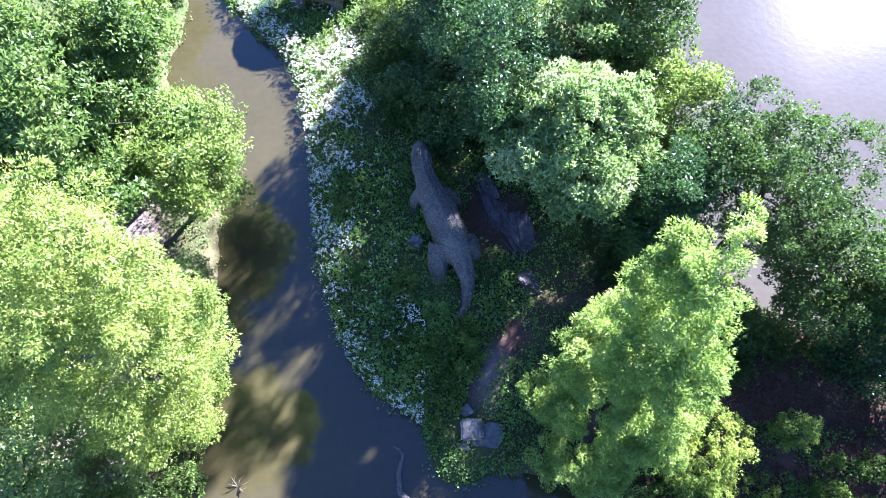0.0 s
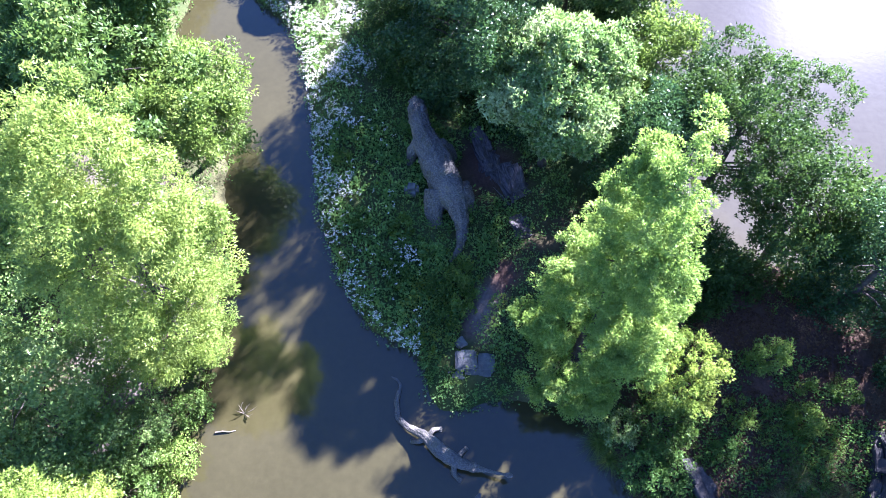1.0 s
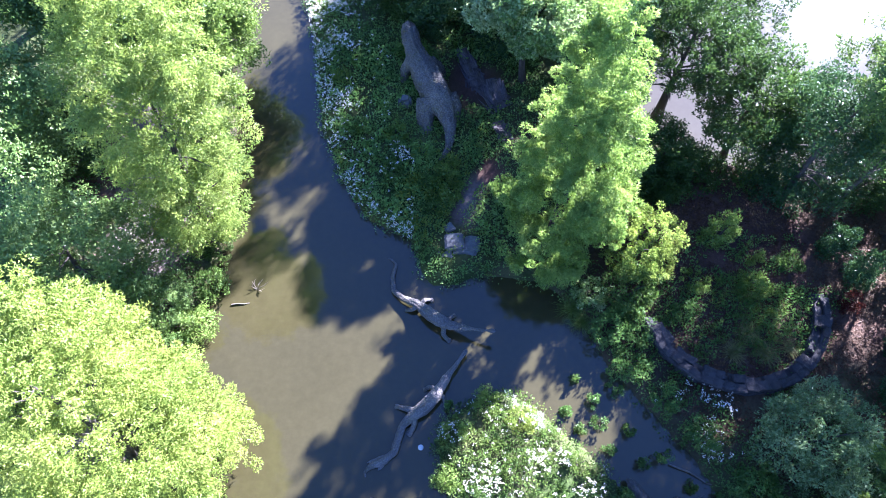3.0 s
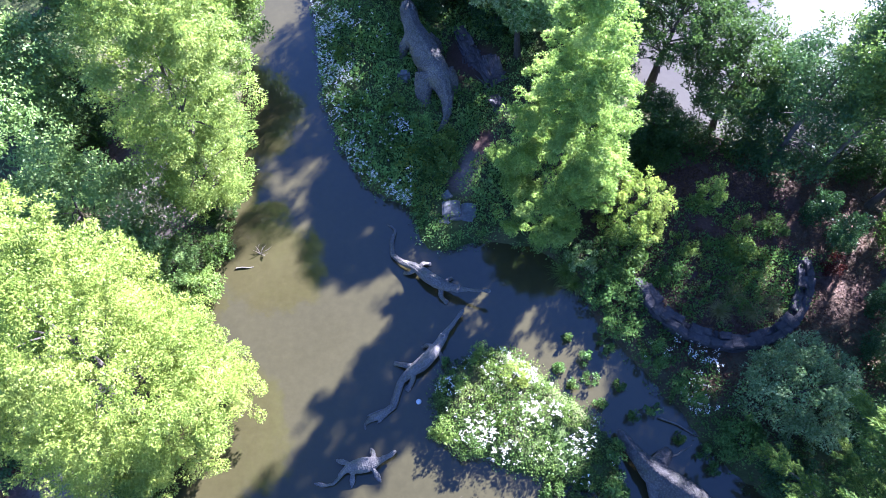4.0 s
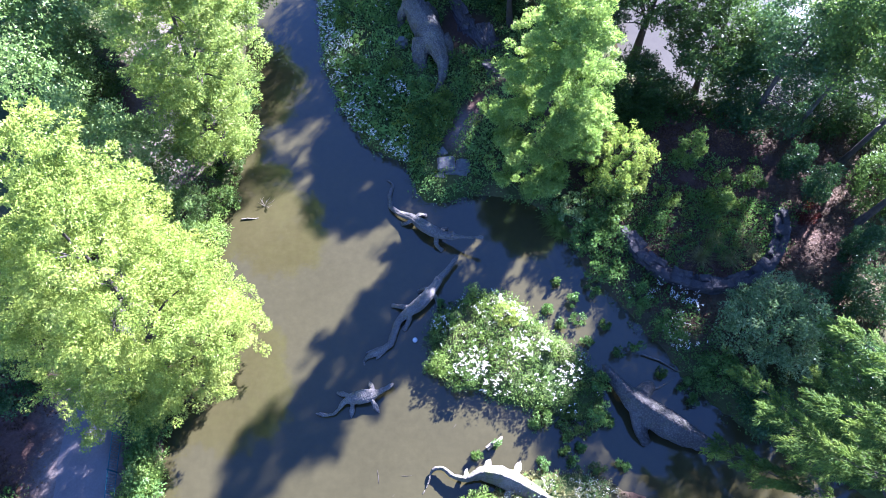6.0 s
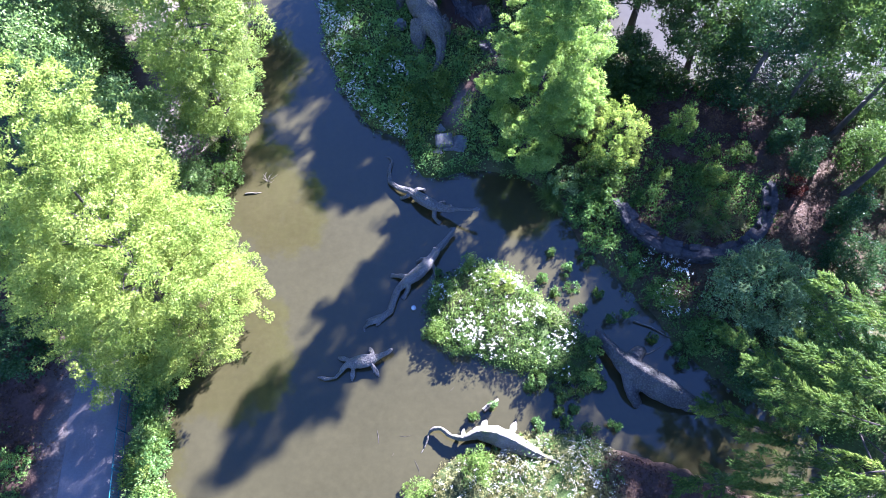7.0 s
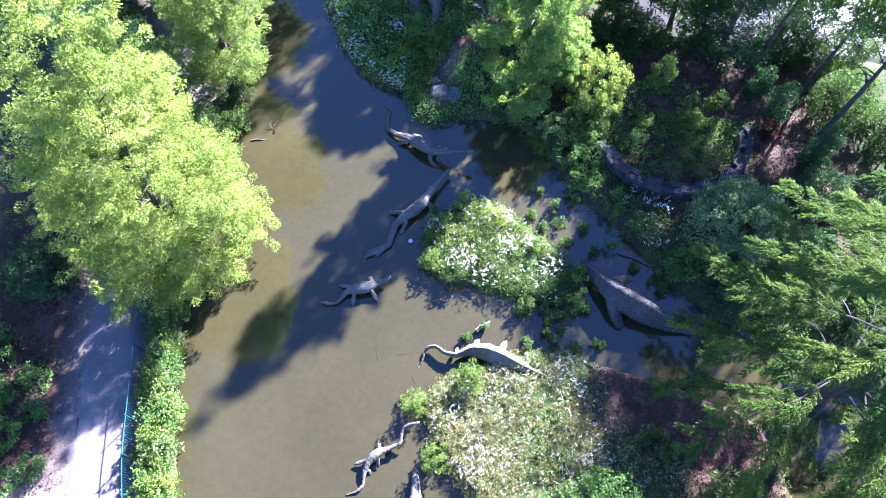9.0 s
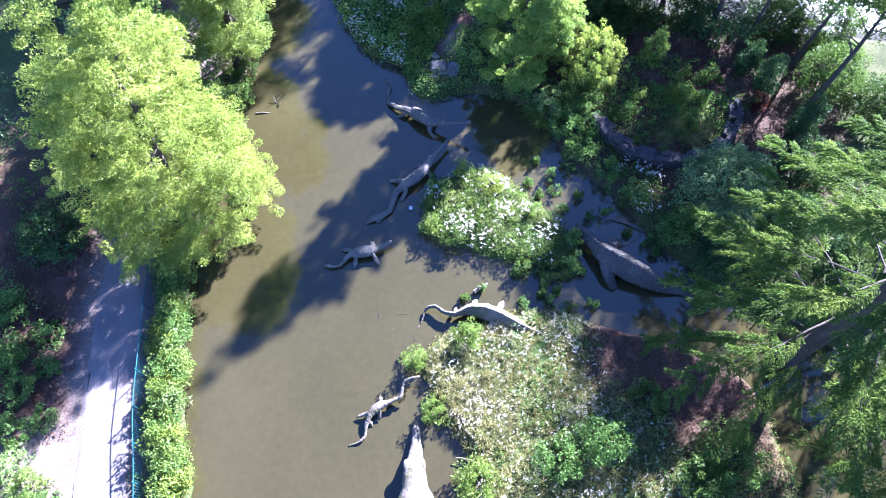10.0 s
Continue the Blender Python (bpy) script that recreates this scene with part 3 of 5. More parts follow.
# ---- path and railing ----
def pathway():
    n = np.gradient(PATHWAY, axis=0)
    n = np.stack([n[:, 1], -n[:, 0]], 1) / np.linalg.norm(n, axis=1, keepdims=True)
    verts, faces = [], []
    cols = 9
    line = PATHWAY[PATHWAY[:, 1] < 0.5]
    for i, (p, q) in enumerate(zip(line, n[-len(line):])):
        for k in range(cols):
            w = (k / (cols - 1) - 0.5) * (2.95 + (0.5 * math.sin(i * 2.3) + 0.4 * math.sin(i * 5.1 + k) if k in (0, cols - 1) else 0))
            w -= 0.1
            verts.append((p[0] + q[0] * w, p[1] + q[1] * w, 0.61 - 0.1 * (abs(w + 0.1) / 1.48) ** 6))
    for i in range(len(line) - 1):
        for k in range(cols - 1):
            a = i * cols + k
            faces.append((a, a + 1, a + cols + 1, a + cols))
    tagged(new("path", mesh_of("path", verts, faces, TARMAC, True)), "pale gravel footpath along the bank, dappled with shade", "path", kind="structure")


pathway()


def railing():
    root = tagged(new("railing"), "teal-painted metal railing between the path and the water", "railing")
    line = chaikin([(-15.5, -7.5), (-14.95, -13), (-14.5, -16.5), (-14.2, -19.0), (-13.4, -22.0), (-12.4, -27)], 2, False)
    seg = np.linalg.norm(np.diff(line, axis=0), axis=1)
    run = np.concatenate([[0], np.cumsum(seg)])

    def along(s):
        return Vector((np.interp(s, run, line[:, 0]), np.interp(s, run, line[:, 1]), 0.55))

    def bar_mesh(name, r, h, sides):
        bm = bmesh.new()
        tube(bm, [(0, 0, 0), (0, 0, h * 0.97), (0, 0, h)], [r, r, r * 0.5], sides)
        me = bpy.data.meshes.new(name)
        bm.to_mesh(me)
        bm.free()
        me.materials.append(TEAL)
        return me

    post, bar = bar_mesh("post", 0.035, 1.2, 8), bar_mesh("bar", 0.011, 0.92, 5)
    s = 0.0
    while s < run[-1]:
        part("post", post, root).location = along(s)
        s += 1.9
    for z in (0.14, 1.06):
        bm = bmesh.new()
        tube(bm, [along(k) + Vector((0, 0, z)) for k in np.arange(0, run[-1], 0.5)], [0.024] * len(np.arange(0, run[-1], 0.5)), 6)
        part("rail", (bm, TEAL), root)
    for s in np.arange(0.12, run[-1], 0.13):
        part("bar", bar, root).location = along(s) + Vector((0, 0, 0.14))


# ---- statues ----
def smooth_line(points, count):
    """Points evenly along a smooth curve through the given ones."""
    p = np.array(points, float)
    t = np.concatenate([[0], np.cumsum(np.linalg.norm(np.diff(p[:, :3], axis=0), axis=1))])
    q = np.stack([np.interp(np.linspace(0, t[-1], count), t, p[:, k]) for k in range(p.shape[1])], 1)
    for _ in range(3):
        q[1:-1] = 0.25 * q[:-2] + 0.5 * q[1:-1] + 0.25 * q[2:]
    return q


def body(bm, line, count=70, sides=16, tall=0.85, crest=0.0, bumps=0.03, keel=0.0):
    """A limb or trunk of a statue: rows (x, y, z, half width) along its middle, with a scaly skin and a ridge."""
    q = smooth_line(line, count)
    rings = []
    for i in range(count):
        c = Vector(q[i, :3])
        t = (Vector(q[min(i + 1, count - 1), :3]) - Vector(q[max(i - 1, 0), :3])).normalized()
        side = t.cross(Vector((0, 0, 1)))
        side = side.normalized() if side.length > 0.05 else Vector((1, 0, 0))
        up = side.cross(t).normalized()
        r = q[i, 3]
        ring = []
        for k in range(sides):
            a = k * math.tau / sides
            v = side * math.cos(a) * r * (1 - keel * max(0.0, math.sin(a))) + up * math.sin(a) * r * tall
            p = c + v
            b = 1 + bumps / max(r, 0.08) * (noise.noise(p * 3.1) + 0.7 * noise.noise(p * 8.3))
            if abs(a - math.pi / 2) < 0.3 or (crest > 0.1 and abs(abs(a - math.pi / 2) - 0.8) < 0.1):
                b += crest * (1 if i % 3 else 0.3)
            ring.append(bm.verts.new(c + v * b))
        rings.append(ring)
    for r0, r1 in zip(rings, rings[1:]):
        for k in range(sides):
            bm.faces.new((r0[k], r0[(k + 1) % sides], r1[(k + 1) % sides], r1[k]))
    bm.faces.new(rings[0][::-1])
    bm.faces.new(rings[-1])


def flipper(bm, root, tip, width, thick=0.09):
    """A paddle: broad in the middle, thin, pointed at the tip."""
    a, b = Vector(root), Vector(tip)
    side = (b - a).cross(Vector((0, 0, 1))).normalized()
    rings = []
    for u, w in ((0, 0.55), (0.25, 0.8), (0.55, 1.0), (0.8, 0.7), (1.0, 0.15)):
        c = a.lerp(b, u)
        rings.append([bm.verts.new(c + side * math.cos(k * math.tau / 10) * width * w + Vector((0, 0, math.sin(k * math.tau / 10) * thick * (1.2 - u)))) for k in range(10)])
    for r0, r1 in zip(rings, rings[1:]):
        for k in range(10):
            bm.faces.new((r0[k], r0[(k + 1) % 10], r1[(k + 1) % 10], r1[k]))
    bm.faces.new(rings[0][::-1])
    bm.faces.new(rings[-1])


def statue(bm, label, material=STATUE, name="dinosaur_statue", voxel=0.045, relief=0.006):
    bmesh.ops.recalc_face_normals(bm, faces=bm.faces)
    me = bpy.data.meshes.new(name)
    bm.to_mesh(me)
    bm.free()
    ob = tagged(new(name, me), label, "statue")
    skin = ob.modifiers.new("skin", "REMESH")          # one closed skin over trunk, limbs and head
    skin.mode, skin.voxel_size = "VOXEL", voxel
    fused = bpy.data.meshes.new_from_object(ob.evaluated_get(bpy.context.evaluated_depsgraph_get()))
    ob.modifiers.clear()
    v = np.empty(len(fused.vertices) * 3, np.float32)
    fused.vertices.foreach_get("co", v)
    nrm = np.empty_like(v)
    fused.vertices.foreach_get("normal", nrm)
    v, nrm = v.reshape(-1, 3), nrm.reshape(-1, 3)
    cells = np.sin(v[:, 0] * 23) * np.sin(v[:, 1] * 23) + 0.6 * np.sin(v[:, 0] * 41 + v[:, 2] * 37) * np.sin(v[:, 1] * 43 + 1)
    fused.vertices.foreach_set("co", (v + nrm * (relief * cells)[:, None]).ravel())
    fused.materials.clear()
    fused.materials.append(material)
    fused.polygons.foreach_set("use_smooth", [True] * len(fused.polygons))
    fused.name = name
    ob.data = fused
    return ob


def big_reptile():
    bm = bmesh.new()
    spine = [(-1.60, 20.75, 2.0, 0.26), (-1.57, 20.5, 2.1, 0.40), (-1.48, 19.8, 2.3, 0.56), (-1.37, 19.2, 2.35, 0.60), (-1.22, 18.5, 2.25, 0.58), (-0.85, 17.6, 2.05, 0.76), (-0.5, 16.8, 2.0, 0.88), (-0.16, 15.9, 2.0, 0.93),
             (0.2, 15.0, 2.0, 0.94), (0.5, 14.3, 1.95, 0.84), (0.85, 13.6, 1.8, 0.62), (1.08, 12.9, 1.62, 0.45), (1.18, 12.2, 1.45, 0.34), (1.1, 11.5, 1.32, 0.25), (0.85, 10.9, 1.22, 0.16), (0.52, 10.45, 1.15, 0.05)]
    body(bm, spine, 110, 22, 0.95, 0.07, 0.08)
    row = smooth_line(spine, 46)
    for k in range(3, 44):                             # moulded scutes in rows down the back
        x, y, z, r = row[k]
        for lean in (-0.75, -0.38, 0.0, 0.38, 0.75):
            if lean and r < 0.3:
                continue
            p = Vector((x + math.sin(lean) * r * 0.95, y + (0.1 if lean else 0.0), z + math.cos(lean) * r * 0.9))
            s = (0.17 if lean == 0 else 0.115) * (0.6 + 0.5 * r)
            body(bm, [(p.x, p.y + 1.4 * s, p.z - 0.05, s * 0.5), (p.x, p.y, p.z + s * 0.5, s), (p.x, p.y - 1.4 * s, p.z - 0.05, s * 0.5)], 5, 6, 1.0, 0, 0.0)
    for a, b, c, r in (((-1.25, 17.7, 2.0), (-1.75, 17.5, 1.3), (-1.85, 17.0, 0.5), 0.36), ((-0.1, 17.5, 2.0), (0.55, 17.5, 1.3), (0.7, 17.1, 0.5), 0.36),
                       ((-0.25, 14.5, 1.85), (-0.42, 13.7, 1.4), (-0.3, 12.8, 0.5), 0.6), ((0.95, 14.7, 1.9), (1.35, 14.3, 1.4), (1.45, 13.8, 0.5), 0.58)):
        body(bm, [(*a, r * 1.2), (*b, r), (*(Vector(b).lerp(Vector(c), 0.6)), r * 0.75), (*c, r * 0.72), (c[0], c[1], c[2] - 0.1, r * 0.8)], 18, 12, 1.0, 0, 0.06)
        body(bm, [(c[0], c[1] - 0.1, c[2] + 0.12, r * 0.8), (c[0] - 0.05, c[1] + 0.5, c[2] + 0.05, r * 0.85), (c[0] - 0.08, c[1] + 0.8, c[2], r * 0.3)], 8, 10, 0.4, 0, 0.02)
    body(bm, [(-1.75, 19.3, 2.85, 0.1), (-1.7, 19.55, 2.9, 0.14), (-1.62, 19.8, 2.8, 0.06)], 6, 8)
    body(bm, [(-1.1, 19.3, 2.85, 0.1), (-1.1, 19.55, 2.9, 0.14), (-1.15, 19.8, 2.8, 0.06)], 6, 8)
    statue(bm, "large grey cement dinosaur statue standing on four legs among weeds", voxel=0.05, relief=0.014)


def long_snouted(line, legs, eyes, label, fins=()):
    bm = bmesh.new()
    body(bm, line, 150, 16, 0.75, 0.13, 0.03)
    for a, b, c, r in legs:
        body(bm, [(*a, r), (*b, r * 0.85), (*c, r * 0.7)], 12, 10, 0.8, 0, 0.02)
        body(bm, [(*c, r * 0.8), (c[0] + (c[0] - b[0]) * 0.35, c[1] + (c[1] - b[1]) * 0.35, 0.06, r * 1.05), (c[0] + (c[0] - b[0]) * 0.65, c[1] + (c[1] - b[1]) * 0.65, 0.03, r * 0.7)], 8, 10, 0.5, 0, 0.03)
    for a, b, w in fins:
        flipper(bm, a, b, w, 0.05)
    for e in eyes:
        body(bm, [(e[0] - 0.07, e[1], e[2] - 0.03, 0.05), (e[0], e[1], e[2], 0.09), (e[0] + 0.07, e[1], e[2] - 0.03, 0.05)], 5, 8)
    statue(bm, label, STATUE_FINE, voxel=0.035, relief=0.006)


def statues():
    big_reptile()
    long_snouted([(-2.5, 4.45, -0.02, 0.03), (-2.2, 4.3, 0.05, 0.07), (-1.98, 4.0, 0.1, 0.09), (-2.16, 3.15, 0.12, 0.12), (-2.05, 2.3, 0.18, 0.15), (-1.5, 1.82, 0.25, 0.18), (-0.75, 1.5, 0.38, 0.24), (-0.3, 1.05, 0.5, 0.33),
                  (0.15, 0.65, 0.6, 0.37), (0.6, 0.35, 0.65, 0.35), (1.0, 0.13, 0.7, 0.29), (1.4, -0.02, 0.8, 0.23), (1.72, -0.11, 0.9, 0.22), (1.95, -0.17, 0.97, 0.15), (2.15, -0.22, 1.03, 0.095), (2.6, -0.34, 1.2, 0.08), (3.1, -0.45, 1.4, 0.08), (3.24, -0.48, 1.46, 0.13), (3.38, -0.51, 1.5, 0.12), (3.45, -0.52, 1.52, 0.04)],
                 [((-0.5, 1.4, 0.5), (-0.3, 1.75, 0.3), (-0.02, 1.8, 0.08), 0.15), ((-0.7, 1.3, 0.45), (-1.0, 1.15, 0.3), (-1.25, 1.2, 0.08), 0.16), ((0.9, 0.35, 0.6), (1.15, 0.7, 0.35), (1.3, 0.85, 0.08), 0.14), ((0.75, 0.05, 0.55), (0.7, -0.3, 0.3), (0.95, -0.5, 0.08), 0.17)],
                 [(1.72, 0.05, 1.08), (1.64, -0.27, 1.08)], "grey cement long-snouted crocodile statue with its head raised above the water")
    long_snouted([(1.98, -1.2, 0.55, 0.05), (1.9, -1.31, 0.6, 0.13), (1.8, -1.46, 0.6, 0.12), (1.6, -1.75, 0.6, 0.10), (1.35, -2.13, 0.6, 0.12), (1.08, -2.45, 0.58, 0.15), (0.88, -2.75, 0.58, 0.23), (0.6, -3.2, 0.5, 0.26), (0.3, -3.65, 0.5, 0.35), (-0.2, -4.2, 0.5, 0.38), (-0.6, -4.5, 0.45, 0.33),
                  (-0.95, -4.72, 0.38, 0.24), (-1.35, -5.1, 0.25, 0.20), (-1.55, -5.75, 0.2, 0.19), (-1.7, -6.4, 0.16, 0.18), (-2.3, -6.85, 0.14, 0.18), (-2.95, -7.1, 0.1, 0.14), (-3.2, -7.35, 0.04, 0.08), (-3.1, -7.6, -0.04, 0.04)],
                 [((0.35, -3.35, 0.5), (0.0, -3.15, 0.3), (-0.2, -3.2, 0.08), 0.15), ((0.5, -3.6, 0.5), (0.72, -3.65, 0.3), (0.8, -3.95, 0.08), 0.15), ((-0.8, -4.4, 0.45), (-1.3, -4.25, 0.3), (-1.6, -4.15, 0.1), 0.17), ((-0.75, -4.8, 0.4), (-0.75, -5.1, 0.25), (-0.95, -5.4, 0.08), 0.17)],
                 [(0.75, -2.72, 0.85), (1.0, -2.95, 0.85)], "grey cement long-snouted crocodile statue half sunk in muddy water",
                 (((-1.65, -6.3, 0.16), (-2.6, -7.35, 0.05), 0.13), ((-1.75, -6.45, 0.14), (-3.2, -6.95, 0.05), 0.12), ((-1.5, -5.3, 0.2), (-1.95, -6.6, 0.1), 0.12)))
    # small long-tailed sea reptile
    bm = bmesh.new()
    body(bm, [(-1.5, -8.7, 0.42, 0.063), (-1.65, -8.8, 0.45, 0.126), (-1.95, -9.0, 0.42, 0.117), (-2.3, -9.15, 0.38, 0.17), (-2.6, -9.26, 0.35, 0.31), (-3.0, -9.35, 0.35, 0.39), (-3.4, -9.42, 0.35, 0.37), (-3.8, -9.5, 0.32, 0.26), (-4.1, -9.65, 0.28, 0.126), (-4.3, -9.95, 0.22, 0.099), (-4.55, -10.25, 0.18, 0.090), (-5.0, -10.3, 0.16, 0.090), (-5.25, -10.24, 0.18, 0.117), (-5.5, -10.2, 0.18, 0.030)], 80, 14, 0.75, 0.04, 0.03)
    for a, b in (((-2.55, -9.0, 0.35), (-2.85, -8.45, 0.05)), ((-3.8, -9.3, 0.3), (-4.6, -9.05, 0.05)), ((-3.6, -9.7, 0.3), (-3.65, -10.4, 0.03)), ((-2.6, -9.55, 0.35), (-2.2, -10.15, 0.03))):
        flipper(bm, a, b, 0.16)
    statue(bm, "small grey cement sea reptile statue with four paddles", STATUE_FINE, name="sea_reptile_statue")
    # sea reptile lying on the edge of the near island
    bm = bmesh.new()
    body(bm, [(0.45, -13.25, 0.1, 0.04), (0.65, -12.97, 0.3, 0.11), (1.1, -12.92, 0.4, 0.11), (1.6, -13.35, 0.42, 0.12), (2.25, -13.5, 0.5, 0.16), (3.0, -13.2, 0.55, 0.33), (3.9, -13.35, 0.6, 0.51), (4.8, -13.75, 0.62, 0.49), (5.4, -14.05, 0.6, 0.38), (5.75, -14.2, 0.58, 0.30), (6.1, -14.35, 0.55, 0.20), (6.6, -14.55, 0.52, 0.14), (7.2, -14.8, 0.48, 0.05)], 100, 24, 1.15, 0.0, 0.04, 0.8)
    for a, b, w in (((4.6, -13.4, 0.7), (5.0, -12.6, 0.35), 0.22), ((3.2, -13.0, 0.6), (3.5, -12.5, 0.3), 0.2), ((4.3, -14.0, 0.6), (4.2, -14.5, 0.55), 0.22), ((2.2, -13.45, 0.5), (2.3, -12.9, 0.2), 0.14)):
        flipper(bm, a, b, w)
    body(bm, [(0.5, -13.2, 0.2, 0.06), (0.35, -13.7, 0.05, 0.05), (0.05, -14.2, -0.03, 0.03)], 12, 8)
    statue(bm, "weathered cement fish lizard statue lying on the island edge", STATUE_WARM, "sea_reptile_statue")
    # long-necked sea reptile in the shallows
    bm = bmesh.new()
    body(bm, [(0.3, -17.2, 0.95, 0.043), (0.12, -17.25, 0.98, 0.094), (-0.25, -17.3, 0.85, 0.079), (-0.52, -17.42, 0.75, 0.086), (-0.66, -17.75, 0.62, 0.094), (-0.72, -18.15, 0.48, 0.101), (-1.3, -18.42, 0.4, 0.130), (-1.75, -18.55, 0.38, 0.230), (-2.1, -18.8, 0.35, 0.259), (-2.35, -19.1, 0.3, 0.187), (-2.5, -19.5, 0.22, 0.108), (-2.53, -20.1, 0.12, 0.079), (-2.8, -20.4, 0.08, 0.065), (-3.35, -20.55, 0.03, 0.030)], 90, 14, 0.8, 0.04, 0.03)
    for a, b in (((-1.75, -18.4, 0.4), (-1.85, -17.95, 0.1)), ((-2.3, -18.9, 0.3), (-3.1, -19.15, 0.12)), ((-1.8, -18.8, 0.35), (-1.85, -19.35, 0.05)), ((-2.45, -19.2, 0.25), (-2.15, -19.6, 0.03))):
        flipper(bm, a, b, 0.12)
    statue(bm, "weathered cement long-necked sea reptile statue in the shallows", STATUE_WARM, "sea_reptile_statue")
    # long-jawed sea reptile coming from the south
    bm = bmesh.new()
    body(bm, [(0.06, -19.45, 0.1, 0.06), (0.08, -19.6, 0.15, 0.15), (0.11, -20.3, 0.25, 0.24), (0.09, -21.0, 0.4, 0.36), (0.06, -21.6, 0.5, 0.5), (0.06, -22.2, 0.6, 0.6), (0.1, -22.7, 0.7, 0.62), (0.15, -23.4, 0.75, 1.0), (0.3, -24.6, 0.7, 1.35), (0.5, -26.5, 0.6, 1.3), (0.8, -28.5, 0.35, 0.8), (1.3, -30.5, 0.05, 0.3)], 100, 18, 0.8, 0.03, 0.04)
    for x in (-0.36, 0.48):
        body(bm, [(x, -21.4, 0.72, 0.1), (x, -21.65, 0.78, 0.16), (x, -21.9, 0.72, 0.1)], 8, 10)
    flipper(bm, (-0.6, -23.6, 0.6), (-2.3, -24.4, 0.05), 0.45)
    flipper(bm, (1.0, -23.6, 0.6), (2.0, -24.6, 0.05), 0.45)
    statue(bm, "pale cement fish lizard statue rising from the mud", STATUE_WARM, "sea_reptile_statue", 0.06)
    # heavy-bodied reptile climbing to the flowery island
    bm = bmesh.new()
    body(bm, [(9.65, -7.7, 0.55, 0.114), (9.8, -7.95, 0.6, 0.246), (10.25, -8.7, 0.65, 0.361), (10.6, -9.2, 0.75, 0.449), (11.0, -9.75, 0.8, 0.607), (11.6, -10.25, 0.8, 0.722), (12.4, -10.8, 0.75, 0.783), (13.3, -11.3, 0.6, 0.686), (14.2, -11.7, 0.4, 0.475), (15.0, -11.95, 0.2, 0.264), (16, -12.2, -0.1, 0.070)], 90, 22, 0.95, 0.05, 0.04, 0.5)
    for a, b, c in (((11.1, -10.3, 0.7), (11.15, -11.1, 0.45), (11.5, -11.75, 0.05)), ((11.4, -9.4, 0.7), (11.9, -8.9, 0.4), (12.2, -8.7, 0.05))):
        body(bm, [(*a, 0.45), (*b, 0.36), (*c, 0.26)], 14, 10)
    statue(bm, "heavy dark grey cement reptile statue wading towards the flowers", STATUE_DARK, voxel=0.06, relief=0.012)
    # part of another four-legged giant by the channel bend
    bm = bmesh.new()
    body(bm, [(-10.9, 34.4, 2.2, 0.5), (-10.3, 34.0, 2.4, 0.8), (-9.4, 33.6, 2.3, 1.25), (-8.6, 33.4, 2.2, 1.4), (-7.6, 33.3, 2.0, 1.3), (-6.6, 33.6, 1.7, 0.9), (-5.6, 34.2, 1.3, 0.5), (-4.5, 34.8, 0.9, 0.12)], 70, 18, 0.95, 0.05, 0.06)
    for x, y in ((-9.9, 32.8), (-7.4, 32.5), (-9.6, 34.6), (-7.2, 34.6)):
        body(bm, [(x * 0.7 - 8.6 * 0.3, y * 0.7 + 33.4 * 0.3, 2.0, 0.6), (x, y, 1.2, 0.45), (x - 0.05, y - 0.1, 0.5, 0.4)], 12, 10)
    statue(bm, "large grey cement dinosaur statue among white flowers", voxel=0.08, relief=0.02)


statues()


# ---- stones ----
def rock_mesh(name, seed, size, material, rough=0.12, cut=0.18):
    """A quarried lump: a bevelled block with knocked-about faces."""
    bm = bmesh.new()
    bmesh.ops.create_cube(bm, size=1.0)
    bmesh.ops.bevel(bm, geom=bm.edges[:], offset=cut * 0.5, segments=2, affect="EDGES")
    bmesh.ops.subdivide_edges(bm, edges=bm.edges[:], cuts=1, use_grid_fill=True)
    for v in bm.verts:
        o = Vector((seed * 3.7, seed * 1.3, 0))
        v.co = Vector((v.co.x * size[0], v.co.y * size[1], v.co.z * size[2]))
        v.co += Vector((noise.noise(v.co * 1.7 + o), noise.noise(v.co * 1.9 + o * 2), noise.noise(v.co * 2.3 - o))) * rough
    me = bpy.data.meshes.new(name)
    bm.to_mesh(me)
    bm.free()
    me.materials.append(material)
    return me


